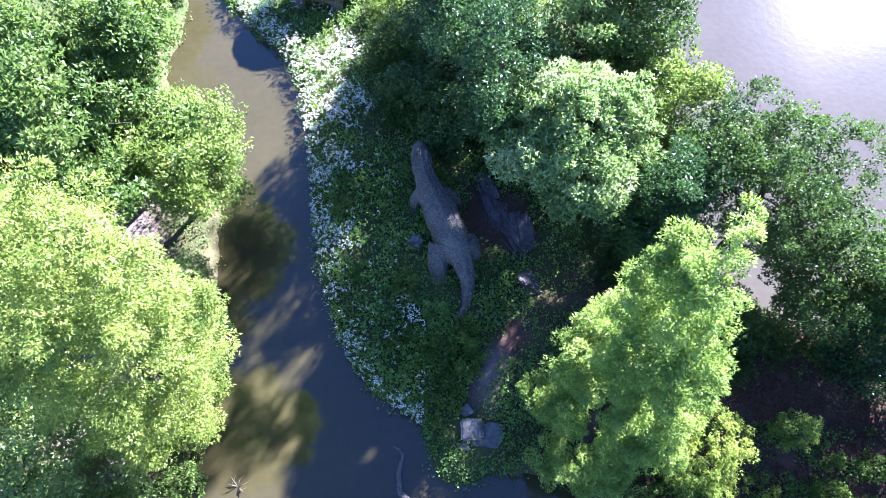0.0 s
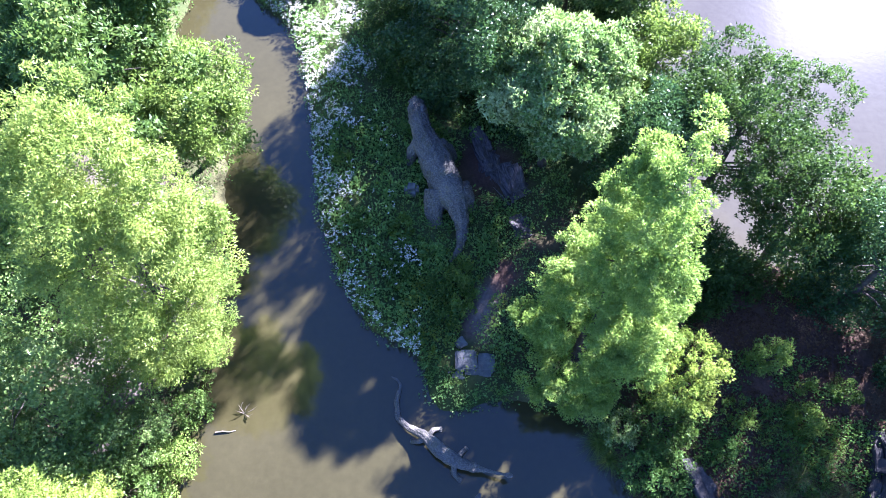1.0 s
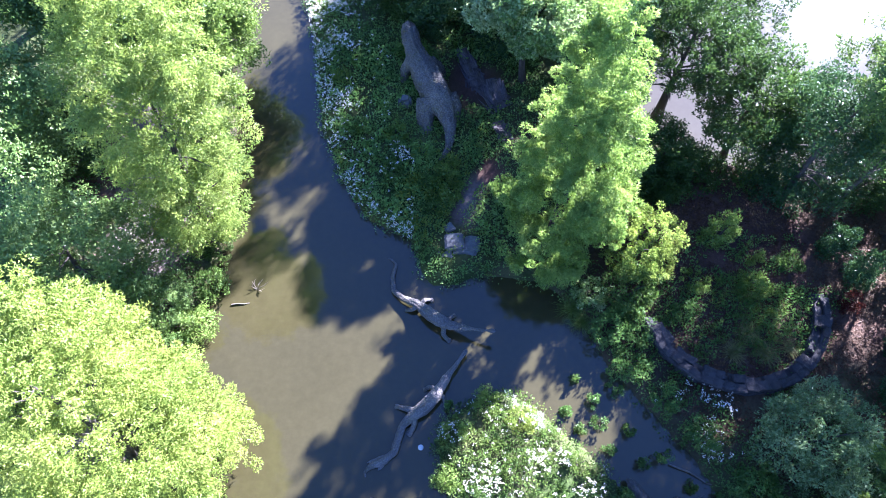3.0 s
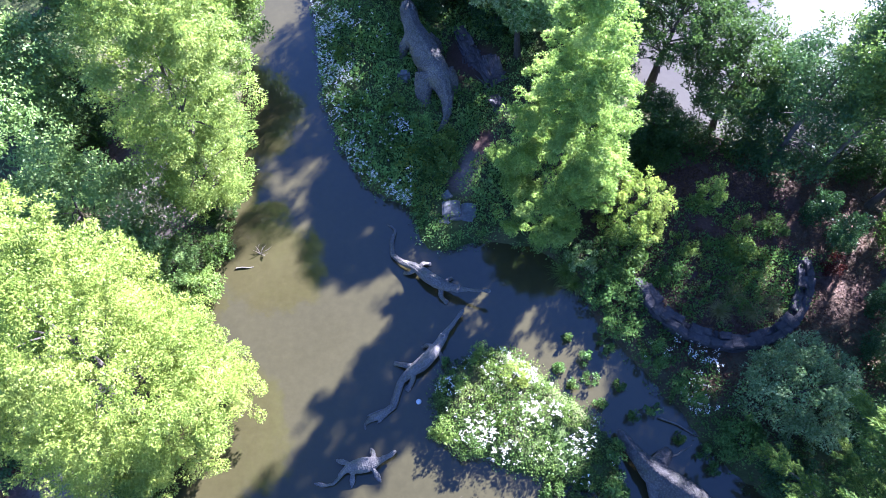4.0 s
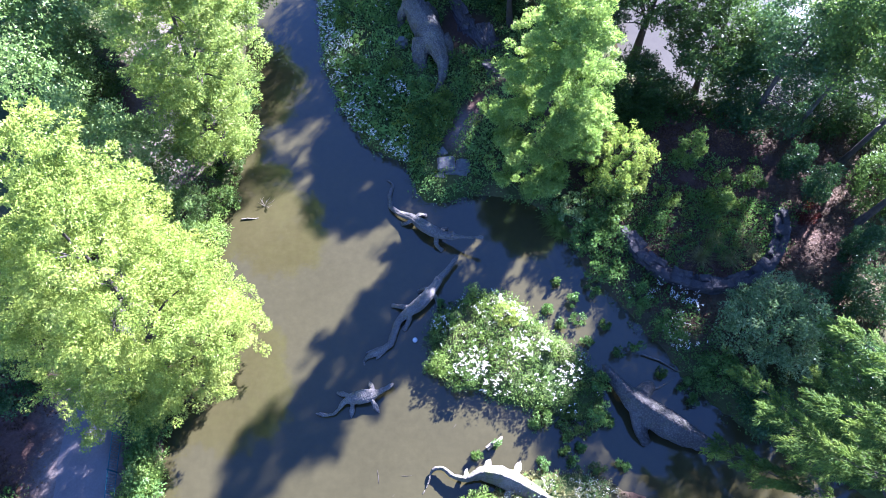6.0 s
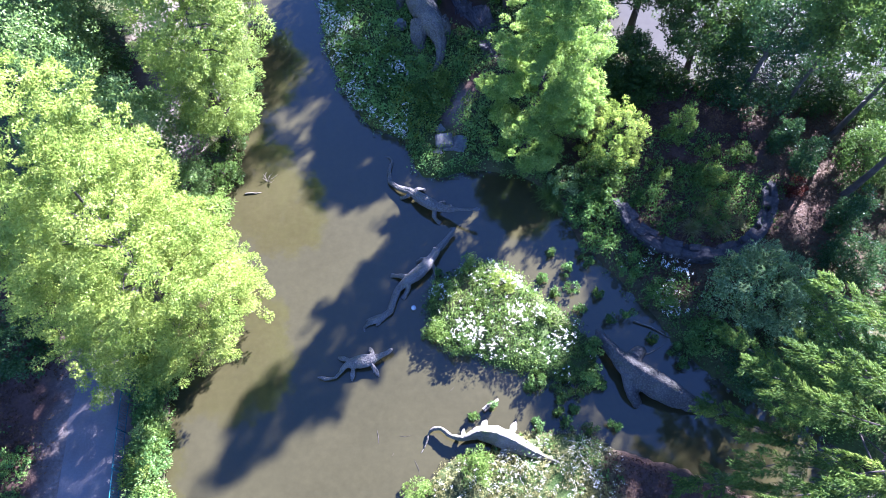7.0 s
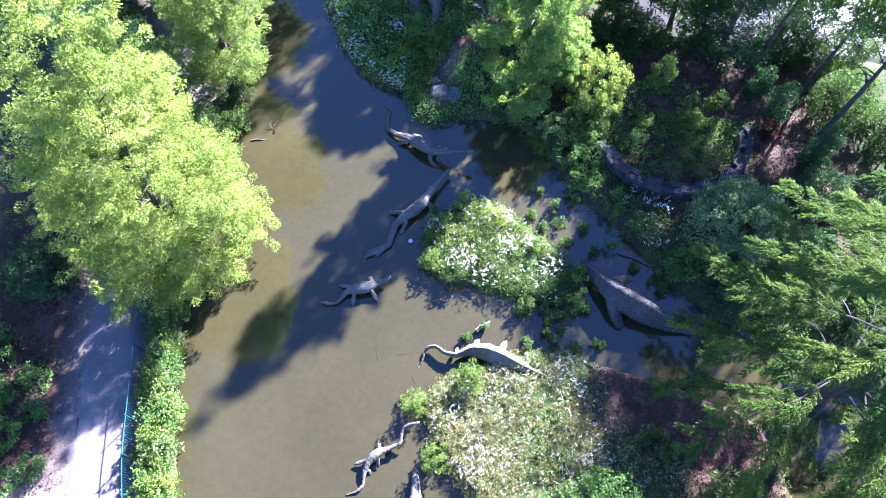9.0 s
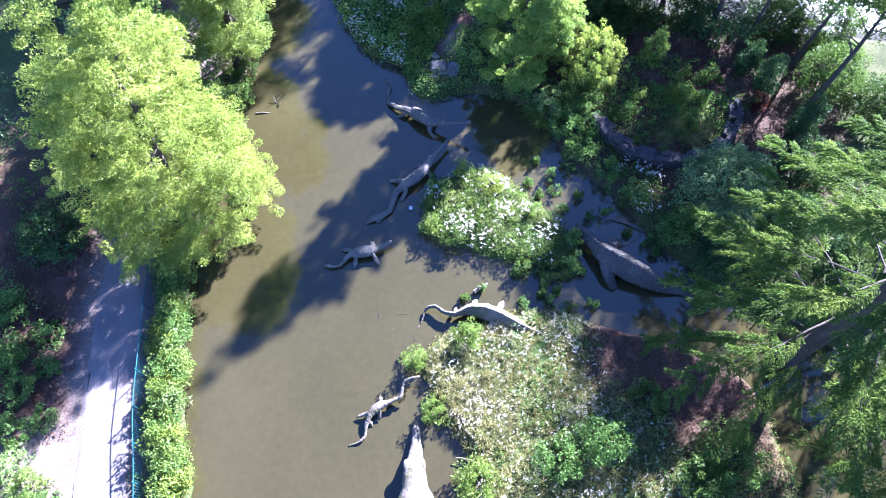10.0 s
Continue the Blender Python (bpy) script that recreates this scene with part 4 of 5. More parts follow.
def stones():
    slabs = ((2.2, 17.9, 1.05, 3.3, 20), (3.1, 17.0, 1.0, 2.4, 22), (3.95, 15.5, 1.7, 3.3, 24), (4.75, 12.6, 1.1, 1.6, 15))
    for i, (x, y, a, b, turn) in enumerate(slabs):
        root = tagged(new("rock_slab"), "rough layered grey slate rock lying beside the large statue", "rock", "slate rocks")
        root.matrix_world = pose(x, y, 0.45, 0, 0, turn)
        for k in range(6):
            lay = rock_mesh("layer", i * 7 + k + 1, (a * (1.15 - 0.13 * k), b * (1.05 - 0.11 * k), 0.2), SLATE, 0.24, 0.3)
            part("layer", lay, root).matrix_basis = pose(0.09 * k * (-1) ** i + random.uniform(-0.1, 0.1), 0.07 * k + random.uniform(-0.3, 0.3), 0.05 + 0.15 * k, 2 * k - 4, 7 + random.uniform(-4, 4), random.uniform(-12, 12))
    ob = tagged(new("boulder", rock_mesh("boulder", 9, (0.75, 0.7, 0.7), BLOCK, 0.15, 0.5)), "small rounded grey boulder in the weeds", "rock")
    ob.location = (-1.7, 15.0, 1.1)
    root = tagged(new("stone_plinth"), "low plinth of pale weathered limestone blocks on the bank", "stonework")
    for i, (x, y, z, a, b, c, turn) in enumerate(((1.35, 5.15, 0.55, 1.1, 1.05, 0.6, 2), (2.35, 5.0, 0.5, 0.85, 0.9, 0.55, -3), (2.0, 4.55, 0.45, 1.3, 0.35, 0.5, -6), (0.85, 4.45, 0.4, 1.0, 0.45, 0.4, 5), (1.1, 6.05, 0.6, 0.5, 0.5, 0.45, 30), (2.3, 4.2, 0.3, 1.1, 0.35, 0.4, 4))):
        part("block", rock_mesh("block", 20 + i, (a, b, c), BLOCK, 0.11), root).matrix_basis = pose(x, y, z, 2, -3, turn)
    ring = tagged(new("ring_wall"), "low curved wall of dark rough stones round a planted bed", "wall")
    shapes = [rock_mesh("stone", 40 + k, (0.62, 0.42, 0.3), RUBBLE, 0.1) for k in range(5)]
    for course, deep, k in ((c, d, k) for c in range(3) for d in (0.0, 0.38) for k in range(25)):
        if course < 2 or deep < 0.1 or k % 3:
            a = radians(196 + k * 6.7 + (3.3 if course % 2 else 0))
            r = 4.85 - deep + random.uniform(-0.08, 0.08)
            x, y = 16.3 + r * math.cos(a), 1.35 + r * math.sin(a)
            part("stone", shapes[(k * 3 + course) % 5], ring).matrix_basis = pose(x, y, 0.75 + course * 0.27, random.uniform(-5, 5), random.uniform(-5, 5), math.degrees(a) + 90 + random.uniform(-6, 6))


stones()


# ---- bushes ----
def bush(seed, x, y, r, h, key, label, name="bush", leaf=0.15, width=0.05, per=34, lobes=0.3, profile=LOW, group="", category="bush", tuft=0.3):
    rng = np.random.default_rng(seed)
    z = float(ground_height(np.array(x), np.array(y)))
    root = tagged(new(name), label, category, group)
    root.location = (x, y, max(z, -0.05))
    bm = bmesh.new()
    tube(bm, [(0, 0, -0.2), (r * 0.2, 0, h * 0.4), (r * 0.5, 0.05, h * 0.75)], [0.03 + 0.012 * h, 0.02 + 0.006 * h, 0.008], 5)
    stem = part("stem", (bm, BARK), root)
    for k in (2.2, 4.3):
        part("stem", stem.data, root).rotation_euler[2] = k + rng.uniform(-0.5, 0.5)
    n = max(12, int(26 * r * (r + h)))
    c, o = crown_points(rng, (0, 0, 0), (0, 0, h), scaled(profile, r), n, 0.4, lobes)
    q = clump_leaves(rng, c, tuft * rng.uniform(0.6, 1.3, n), int(per * 1.3), leaf * 0.85, width * 0.85, 0.75, 0.4, o * 0.3, facing=o + np.array([0, 0, 0.5]))
    part("crown", blades_mesh("crown", q, LEAF[key]), root)
    return root


GREEN, DARKB = "leafy fresh green bush in sunlight", "low dark green bush in tree shade"
BUSHES = [
    # near island
    (0.0, -16.1, 0.7, 1.1, "fresh", GREEN), (1.15, -18.9, 0.8, 1.0, "fresh", GREEN), (2.9, -14.9, 0.9, 0.9, "fresh", GREEN), (3.2, -22.6, 1.1, 1.2, "fresh", GREEN),
    (12.2, -18.5, 0.95, 1.2, "chestnut", GREEN), (9.5, -20.7, 1.3, 1.5, "herb", DARKB), (15.6, -21.6, 1.7, 1.8, "chestnut", GREEN), (14.0, -22.6, 1.2, 1.4, "chestnut", GREEN), (7.2, -21.5, 1.2, 1.0, "herb", DARKB),
    # small flowery island
    (1.0, -7.7, 0.75, 0.9, "fresh", GREEN), (1.3, -5.4, 0.6, 0.8, "fresh", GREEN), (2.9, -4.2, 0.8, 0.9, "fresh", GREEN), (4.6, -4.9, 0.7, 0.8, "lime", GREEN), (6.3, -10.5, 0.6, 0.7, "chestnut", GREEN), (7.6, -10.7, 0.7, 0.8, "chestnut", GREEN),
    (9.0, -10.4, 0.7, 0.8, "herb", GREEN), (9.3, -8.8, 0.6, 0.6, "herb", GREEN), (7.3, -7.0, 0.6, 0.6, "fresh", GREEN), (2.2, -8.6, 0.6, 0.6, "chestnut", GREEN),
    # east bank
    (11.6, 4.3, 2.2, 3.9, "golden", "golden-green bushy conifer in sunlight"), (9.9, 5.8, 1.1, 3.4, "dry", "yellowing bush with dry leaves"), (10.9, 1.9, 1.5, 2.0, "chestnut", GREEN), (8.7, 1.8, 0.9, 1.2, "silver", "silvery green bush at the water"),
    (9.8, 0.0, 1.2, 1.0, "herb", DARKB), (10.4, -2.0, 1.0, 0.8, "herb", DARKB), (11.1, -0.3, 0.9, 0.9, "herb", DARKB), (11.9, -3.9, 0.9, 0.7, "herb", DARKB), (13.6, -5.7, 0.9, 0.8, "herb", DARKB), (15.6, -8.3, 1.2, 1.1, "herb", DARKB),
    (18.4, -6.1, 2.7, 3.8, "grey", "large rounded shrub with grey-green leaves"), (22.2, -8.2, 1.8, 2.0, "dark", DARKB), (17.6, -10.2, 1.4, 1.4, "dark", DARKB), (25.0, -11.0, 2.4, 3.4, "dark", DARKB),
    (14.5, 2.6, 0.9, 0.7, "fresh", DARKB), (17.8, 2.2, 0.9, 0.7, "fresh", DARKB), (13.6, 0.7, 0.7, 0.6, "herb", DARKB), (13.9, 9.0, 1.6, 1.3, "oak", DARKB), (16.2, 9.8, 1.5, 1.2, "oak", DARKB), (16.0, 5.0, 0.8, 3.0, "fresh", "thin straggling sapling with sparse pale leaves"), (17.8, 4.0, 0.7, 0.7, "fresh", DARKB), (19.8, 3.4, 0.8, 0.8, "chestnut", DARKB),
    (27.6, 3.0, 2.2, 3.2, "chestnut", DARKB), (29.0, 8.0, 2.2, 3.0, "chestnut", DARKB), (25.6, 8.8, 2.0, 3.0, "oak", DARKB), (30.5, 0.0, 2.4, 3.4, "oak", DARKB), (24.0, -4.2, 1.6, 2.6, "dark", DARKB), (22.7, 1.4, 0.7, 0.7, "red", "small shrub with dark red leaves"),
    (9.0, 10.8, 1.7, 1.6, "dark", DARKB), (9.6, 13.2, 1.8, 2.4, "oak", DARKB), (4.6, 20.4, 1.8, 2.6, "dark", DARKB), (0.0, 21.6, 1.5, 2.2, "dark", DARKB), (-2.6, 23.4, 1.7, 2.4, "oak", DARKB), (8.6, 22.4, 2.0, 3.4, "dark", DARKB), (-3.0, 27.5, 2.2, 3.4, "oak", DARKB), (1.0, 30.5, 2.6, 4.5, "oak", DARKB), (-3.8, 32.0, 1.6, 2.0, "fresh", GREEN),
    # small bushes added among the weeds to imitate sunlit nettles
    (-5.9, 17.3, 0.6, 0.7, "fresh", GREEN), (-4.6, 13.4, 0.7, 0.7, "chestnut", GREEN), (1.2, 8.3, 0.8, 0.8, "fresh", GREEN), (-0.2, 9.0, 0.7, 0.7, "chestnut", GREEN), (0.2, 7.4, 0.7, 0.7, "chestnut", GREEN), (-2.4, 9.6, 0.7, 0.8, "chestnut", GREEN), (-2.2, 12.6, 0.8, 0.8, "fresh", GREEN), (1.0, 9.7, 0.8, 0.9, "fresh", GREEN), (-0.6, 11.0, 0.7, 0.8, "meadow", GREEN),
    # west bank
    (-12.3, 2.6, 1.0, 1.3, "chestnut", GREEN), (-12.7, 0.2, 1.1, 1.5, "fresh", GREEN), (-13.1, -2.4, 1.2, 1.5, "fresh", GREEN), (-12.2, 4.9, 0.9, 1.0, "chestnut", GREEN), (-13.2, -4.8, 1.1, 1.3, "chestnut", GREEN), (-12.1, 7.3, 0.9, 1.1, "herb", GREEN), (-12.2, 10.4, 0.9, 1.0, "herb", GREEN),
    (-14.2, 1.2, 1.5, 3.0, "glossy", DARKB), (-14.0, -1.6, 1.4, 2.2, "chestnut", GREEN), (-13.6, 9.6, 1.4, 2.4, "chestnut", GREEN), (-13.6, 12.6, 1.3, 2.0, "glossy", "pale silvery shrub above the bank"), (-20.5, -1.5, 2.2, 3.2, "glossy", DARKB), (-22.0, 3.0, 2.2, 3.2, "dark", DARKB),
    (-21.5, 9.5, 2.2, 3.0, "oak", DARKB), (-24.0, 14.0, 2.2, 3.0, "oak", DARKB), (-19.6, 25.0, 2.2, 3.6, "oak", DARKB), (-20.5, 28.5, 2.0, 3.0, "dark", DARKB), (-19.5, 34.0, 2.2, 4.2, "oak", DARKB), (-21.0, -9.0, 1.8, 2.2, "dark", DARKB),
    (-19.7, -22.0, 1.0, 1.2, "silver", "pale-leaved bush beside the path"), (-18.6, -22.6, 0.8, 1.0, "fresh", GREEN), (-17.9, -23.4, 0.7, 0.9, "herb", DARKB), (-20.3, -20.0, 0.9, 1.0, "herb", DARKB), (-18.9, -19.3, 0.7, 0.8, "herb", DARKB), (-20.4, -17.8, 0.9, 1.0, "herb", DARKB),
    (-19.5, -16.6, 0.7, 0.7, "herb", DARKB), (-21.6, -15.9, 1.0, 1.1, "herb", DARKB), (-20.0, -14.7, 0.8, 0.8, "herb", DARKB), (-22.4, -13.3, 1.1, 1.2, "herb", DARKB), (-22.6, -18.6, 1.2, 1.3, "herb", DARKB),
]
for i, (x, y, r, h, key, label) in enumerate(BUSHES):
    if r < 1.0 or key == "golden":
        bush(300 + i, x, y, r, h, key, label, leaf=0.11, width=0.042, per=48, tuft=0.22)
    else:
        bush(300 + i, x, y, r, h, key, label)
for i in range(34):                     # the green strip between the railing and the water
    y = -25.5 + i * 0.5
    x = np.interp(y, [-26, -22, -16, -8], [-11.45, -12.15, -13.3, -14.1]) + random.uniform(-0.45, 0.45)
    # north of y -12.5 the tree shade is put into a darker leaf colour
    key = ("fresh", "lime", "herb", "fresh", "glossy")[i % 5] if y < -12.5 else "herb"
    bush(500 + i, x, y, random.uniform(0.6, 0.95), random.uniform(0.8, 1.3), key, "leafy green waterside bush behind the railing", group="waterside bushes")
for x, y, h in ((23.2, 2.6, 3.2), (24.4, -1.4, 3.4), (22.4, 4.4, 2.6)):
    bush(int(600 + x * 7), x, y, 0.75, h, "dark", "clipped dark green columnar conifer", "columnar_conifer", per=50, profile=[(0.02, 0.8), (0.3, 1.0), (0.7, 0.85), (1.0, 0.2)], group="columnar conifers", category="conifer")

POND = ((7.6, -2.7, 0.35), (8.45, -3.9, 0.5), (8.7, -5.0, 0.6), (10.1, -5.4, 0.55), (9.6, -3.2, 0.8), (11.7, -6.6, 0.75), (7.6, -5.3, 0.4), (7.0, -4.4, 0.35), (9.0, -6.3, 0.6), (10.6, -7.0, 0.4), (5.8, -10.9, 0.5), (7.3, -11.3, 0.55), (8.3, -11.1, 0.6), (1.0, -4.1, 0.4),
        (13.9, -8.7, 0.6), (7.3, -12.2, 0.4), (8.15, -11.9, 0.35), (7.75, -12.7, 0.5), (8.85, -13.0, 0.5), (10.1, -12.8, 0.5), (6.1, -12.7, 0.5), (2.75, -12.35, 0.35), (3.8, -11.8, 0.3), (9.6, -10.6, 0.5), (12.8, -8.0, 0.5), (14.2, -9.6, 0.5))
for i, (x, y, r) in enumerate(POND):
    bush(700 + i, x, y, r * 0.62, 0.3 + r * 0.4, "herb" if i % 3 else "chestnut", "small leafy tuft growing out of the water", "water_plant", leaf=0.12, width=0.04, tuft=0.14, group="water plants", category="water plant")


def tussock(seed, x, y, r, key, label):
    """A tuft of long arching grass blades from one root."""
    rng = np.random.default_rng(seed)
    z = max(float(ground_height(np.array(x), np.array(y))), 0.0)
    n = int(420 * r)
    a, lean = rng.uniform(0, math.tau, n), rng.uniform(0.15, 1.0, n)
    way = np.stack([np.cos(a) * lean, np.sin(a) * lean, 1.15 - 0.6 * lean], 1)
    foot = np.stack([np.cos(a), np.sin(a), np.zeros(n)], 1) * rng.uniform(0, 0.16, (n, 1))
    lower = blades(rng, foot, way, 0.62 * r, 0.009, 0.2)
    knee = lower[:, 1] - 0.12 * way
    upper = blades(rng, knee, way + np.stack([np.cos(a), np.sin(a), np.full(n, -0.75)], 1), 0.6 * r, 0.007, 0.2)
    root = tagged(new("grass_tussock"), label, "grass", "grass tussocks")
    root.location = (x, y, z)
    part("foliage", blades_mesh("foliage", np.concatenate([lower, upper]), LEAF[key]), root)


for i, (x, y, r) in enumerate(((7.9, 1.2, 1.1), (8.3, 0.4, 0.9), (15.9, -1.5, 0.9), (17.6, -1.6, 0.85), (16.9, -0.4, 0.8), (18.9, -1.2, 0.75))):
    tussock(800 + i, x, y, r, "fresh" if i < 2 else "dry", "tussock of long arching grass at the waterside" if i < 2 else "tussock of long pale grass in the shade")


# ---- cedar ----
def cedar(seed, x, y, height, layers, label, dense=1.0):
    """A conifer with long boughs, each a flat feather of side sprays with drooping tips."""
    rng = np.random.default_rng(seed)
    z = float(ground_height(np.array(x), np.array(y)))
    root = tagged(new("cedar"), label, "tree")
    root.location = (x, y, z)
    bm = bmesh.new()
    tube(bm, [(0, 0, -0.3), (0.1, 0, height * 0.3), (0, 0.1, height * 0.65), (0, 0, height)], [0.5, 0.38, 0.22, 0.04], 10)
    leaves = []
    for zz, reach, count in layers:
        for k in range(count):
            a = math.tau * (k + rng.uniform(0, 0.55)) / count
            L = reach * rng.uniform(0.72, 1.08)
            s = np.linspace(0.12, 1, 26)
            h0 = zz + rng.uniform(-0.6, 0.6)
            ang = a + rng.uniform(-0.25, 0.25) * s + 0.04 * np.sin(9 * s + k)
            line = np.stack([np.cos(ang) * L * s, np.sin(ang) * L * s, h0 + L * (0.2 * s - 0.34 * s ** 2.4)], 1)
            bough = bmesh.new()
            tube(bough, [tuple(p) for p in line[::5]], [0.05 * (1 - 0.9 * q) + 0.006 for q in s[::5]], 5)
            part("bough", (bough, BARK), root)
            stations = [(q, side) for q in np.arange(0.26, 0.97, 0.1) for side in (-1, 1)] + [(0.9, 0)]
            for q, side in stations:                   # plumes, each with a herringbone of short sprays
                i = int(q * 25)
                ln = (0.27 * L * (1.02 - q) + 0.7) * rng.uniform(0.7, 1.2)
                way = ang[i] + side * rng.uniform(0.3, 0.6)
                m = int(ln / 0.042 * dense) * 2
                v = rng.uniform(0.03, 1, m)
                turn = way + rng.uniform(-0.3, 0.3) * v
                axis_d = np.stack([np.cos(turn), np.sin(turn), np.zeros(m)], 1)
                sag = rng.uniform(0.1, 0.3)
                pos = line[i] + axis_d * (v * ln)[:, None] + np.array([0, 0, 1]) * (ln * (0.12 * v - (0.12 + sag) * v ** 2.2))[:, None]
                lean = np.where(np.arange(m) % 2, 1, -1) * rng.uniform(0.5, 1.1, m)
                spray = np.stack([np.cos(turn + lean), np.sin(turn + lean), -0.25 - 0.3 * v + rng.normal(0, 0.15, m)], 1)
                size = (0.13 + 0.2 * (1 - v))[:, None]
                for step in (0.0, 0.22, 0.44, 0.66, 0.88):
                    leaves.append(blades(rng, pos + spray * size * step + rng.normal(0, 0.012, (m, 3)), spray + axis_d * (0.4 + 0.35 * step), 0.115, 0.022, 0.3))
    part("trunk", (bm, BARK), root, "grey-brown trunk and boughs")
    part("crown", blades_mesh("crown", np.concatenate(leaves), LEAF["cedar"]), root)


LAYERS = ((4.6, 8.2, 8), (7.0, 8.9, 8), (9.6, 8.4, 8), (12.0, 7.6, 8), (14.4, 6.8, 7), (16.6, 5.2, 7), (18.6, 3.8, 6), (20.3, 2.4, 5), (21.6, 1.2, 4))
cedar(41, 20.4, -16.1, 22.5, LAYERS, "large cedar with layered boughs of drooping yellow-green sprays", 1.35)
cedar(42, 24.2, -23.4, 17.0, tuple((z * 0.8, r * 0.85, c) for z, r, c in LAYERS), "dark cedar with layered drooping boughs over the water", 0.6)
cedar(43, 31.0, -8.0, 18.0, tuple((z * 0.85, r * 0.6, c) for z, r, c in LAYERS), "cedar with layered drooping boughs on the east bank", 0.2)


# ---- herbs and flowers ----
def scatter(seed, box, per_m2, keep):
    rng = np.random.default_rng(seed)
    n = int((box[2] - box[0]) * (box[3] - box[1]) * per_m2)
    x, y = rng.uniform(box[0], box[2], n), rng.uniform(box[1], box[3], n)
    k = keep(x, y, rng)
    x, y = x[k], y[k]
    return rng, x, y, ground_height(x, y)


def herbs(seed, box, per_m2, keep, key, label, r=(0.12, 0.42), per=18, leaf=0.15, width=0.045, name="weeds"):
    rng, x, y, z = scatter(seed, box, per_m2, keep)
    rad = rng.uniform(r[0], r[1], len(x)) * (1 + 0.45 * wobble(x, y, 1.3, seed))
    c = np.stack([x, y, z + rad * 0.55], 1)
    q = clump_leaves(rng, c, rad, per, leaf, width, 0.9, 0.6, kite=width > 0.034)
    tagged(new(name, blades_mesh(name, q, LEAF[key])), label, "plants", kind="stuff")


def flowers(seed, box, per_m2, keep, label, height=0.55, size=1.0):
    rng, x, y, z = scatter(seed, box, per_m2, keep)
    per = 5
    n = len(x)
    c = np.stack([x, y, z + height * rng.uniform(0.6, 1.25, n)], 1)
    pos = np.repeat(c, per, 0) + rng.normal(0, 0.05, (n * per, 3)) * np.array([1, 1, 0.5])
    a = rng.uniform(0, math.tau, n * per)
    s = size * rng.uniform(0.018, 0.034, n * per)[:, None]
    u = np.stack([np.cos(a), np.sin(a), rng.normal(0, 0.3, n * per)], 1) * s
    v = np.stack([-np.sin(a), np.cos(a), rng.normal(0, 0.3, n * per)], 1) * s
    tagged(new("white_flowers", blades_mesh("white_flowers", np.stack([pos - u, pos - v, pos + u, pos + v], 1), PETAL)), label, "flowers", kind="stuff")


def on_island(x, y):
    return inside_distance(x, y, ISLAND)


herbs(61, (-16, 1, 8, 36), 7.5, lambda x, y, g: (on_island(x, y) > 0.0) & (np.hypot(x - 1.6, y - 4.9) > 1.3) & (grassy(x, y) > g.uniform(0.15, 0.6, len(x))) & (x < 9 - 0.1 * y), "meadow", "dense low green weeds covering the large island", (0.15, 0.5), 20, 0.13, 0.05)
herbs(62, (-14, 2, 6, 36), 1.6, lambda x, y, g: (on_island(x, y) > 0.1) & (grassy(x, y) > 0.5) & (wobble(x, y, 2.2, 7.0) > 0.0), "fresh", "brighter green nettles in patches", (0.15, 0.5), 22)
herbs(63, (0, -11.5, 10.5, -2.5), 7, lambda x, y, g: (inside_distance(x, y, FLOWERY) > -0.05) & (wobble(x, y, 1.3, 4.0) - 0.12 * (x - 4) > g.uniform(-0.5, 0.3, len(x))), "fresh", "lush bright weeds on the small island", (0.2, 0.6), 30, 0.10, 0.036)
herbs(60, (0, -11.5, 10.5, -2.5), 9, lambda x, y, g: inside_distance(x, y, FLOWERY) > -0.05, "chestnut", "dark green leafy weeds on the small island", (0.15, 0.45), 30, 0.11, 0.04)
# fresher green nettles; the lime leaf colour also stands in for dappled sun
herbs(58, (-3.5, 5.2, 4, 11.5), 6, lambda x, y, g: (on_island(x, y) > 0.4) & (grassy(x, y) > 0.3) & (np.hypot(x - 1.6, y - 4.9) > 1.4) & (np.hypot(x - 0.2, y - 8.3) < 2.6 + wobble(x, y, 1.0, 1.5)), "lime", "fresh green nettles near the stone plinth, coloured lighter as if in dappled sun", (0.2, 0.5), 24, 0.15, 0.05)
herbs(59, (-6.5, 5, 4, 21), 3.4, lambda x, y, g: (on_island(x, y) > 0.3) & (grassy(x, y) > 0.35) & (np.hypot(x - 1.6, y - 4.9) > 1.5) & (wobble(x, y, 1.6, 2.5) > -0.25), "meadow", "tall leafy nettles and ferns in clumps on the large island", (0.25, 0.6), 26, 0.2, 0.07)
herbs(64, (0, -30, 20, -12.5), 22, lambda x, y, g: (inside_distance(x, y, NEAR) > 0.0) & (grassy(x, y) > g.uniform(0.2, 0.7, len(x))), "dry", "sun-bleached grass and weeds on the near island", (0.08, 0.26), 30, 0.095, 0.02)
herbs(65, (0, -30, 20, -12.5), 3.5, lambda x, y, g: (inside_distance(x, y, NEAR) > 0.0) & (grassy(x, y) > 0.3) & (wobble(x, y, 2.0, 2.0) > 0.25 - np.clip((x - 4.5) / 4, 0, 0.7)), "herb", "green weeds among the grass of the near island", (0.12, 0.35), 16)
herbs(66, (7, -14, 30, 12), 8, lambda x, y, g: (on_island(x, y) > 0.0) & ((on_island(x, y) < 3.0) | (wobble(x, y, 2.5, 4.0) > 0.05)) & ~((x > 13.3) & (x < 27) & (y > 2.2) & (y < 10) & (wobble(x, y, 1.2, 5.0) < 0.55)) & ~((x > 21) & (y > -4) & (y < 3) & (wobble(x, y, 1.2, 5.0) < 0.3)), "herb", "dark green ivy and weeds on the east bank", (0.15, 0.5), 18, 0.13, 0.045)
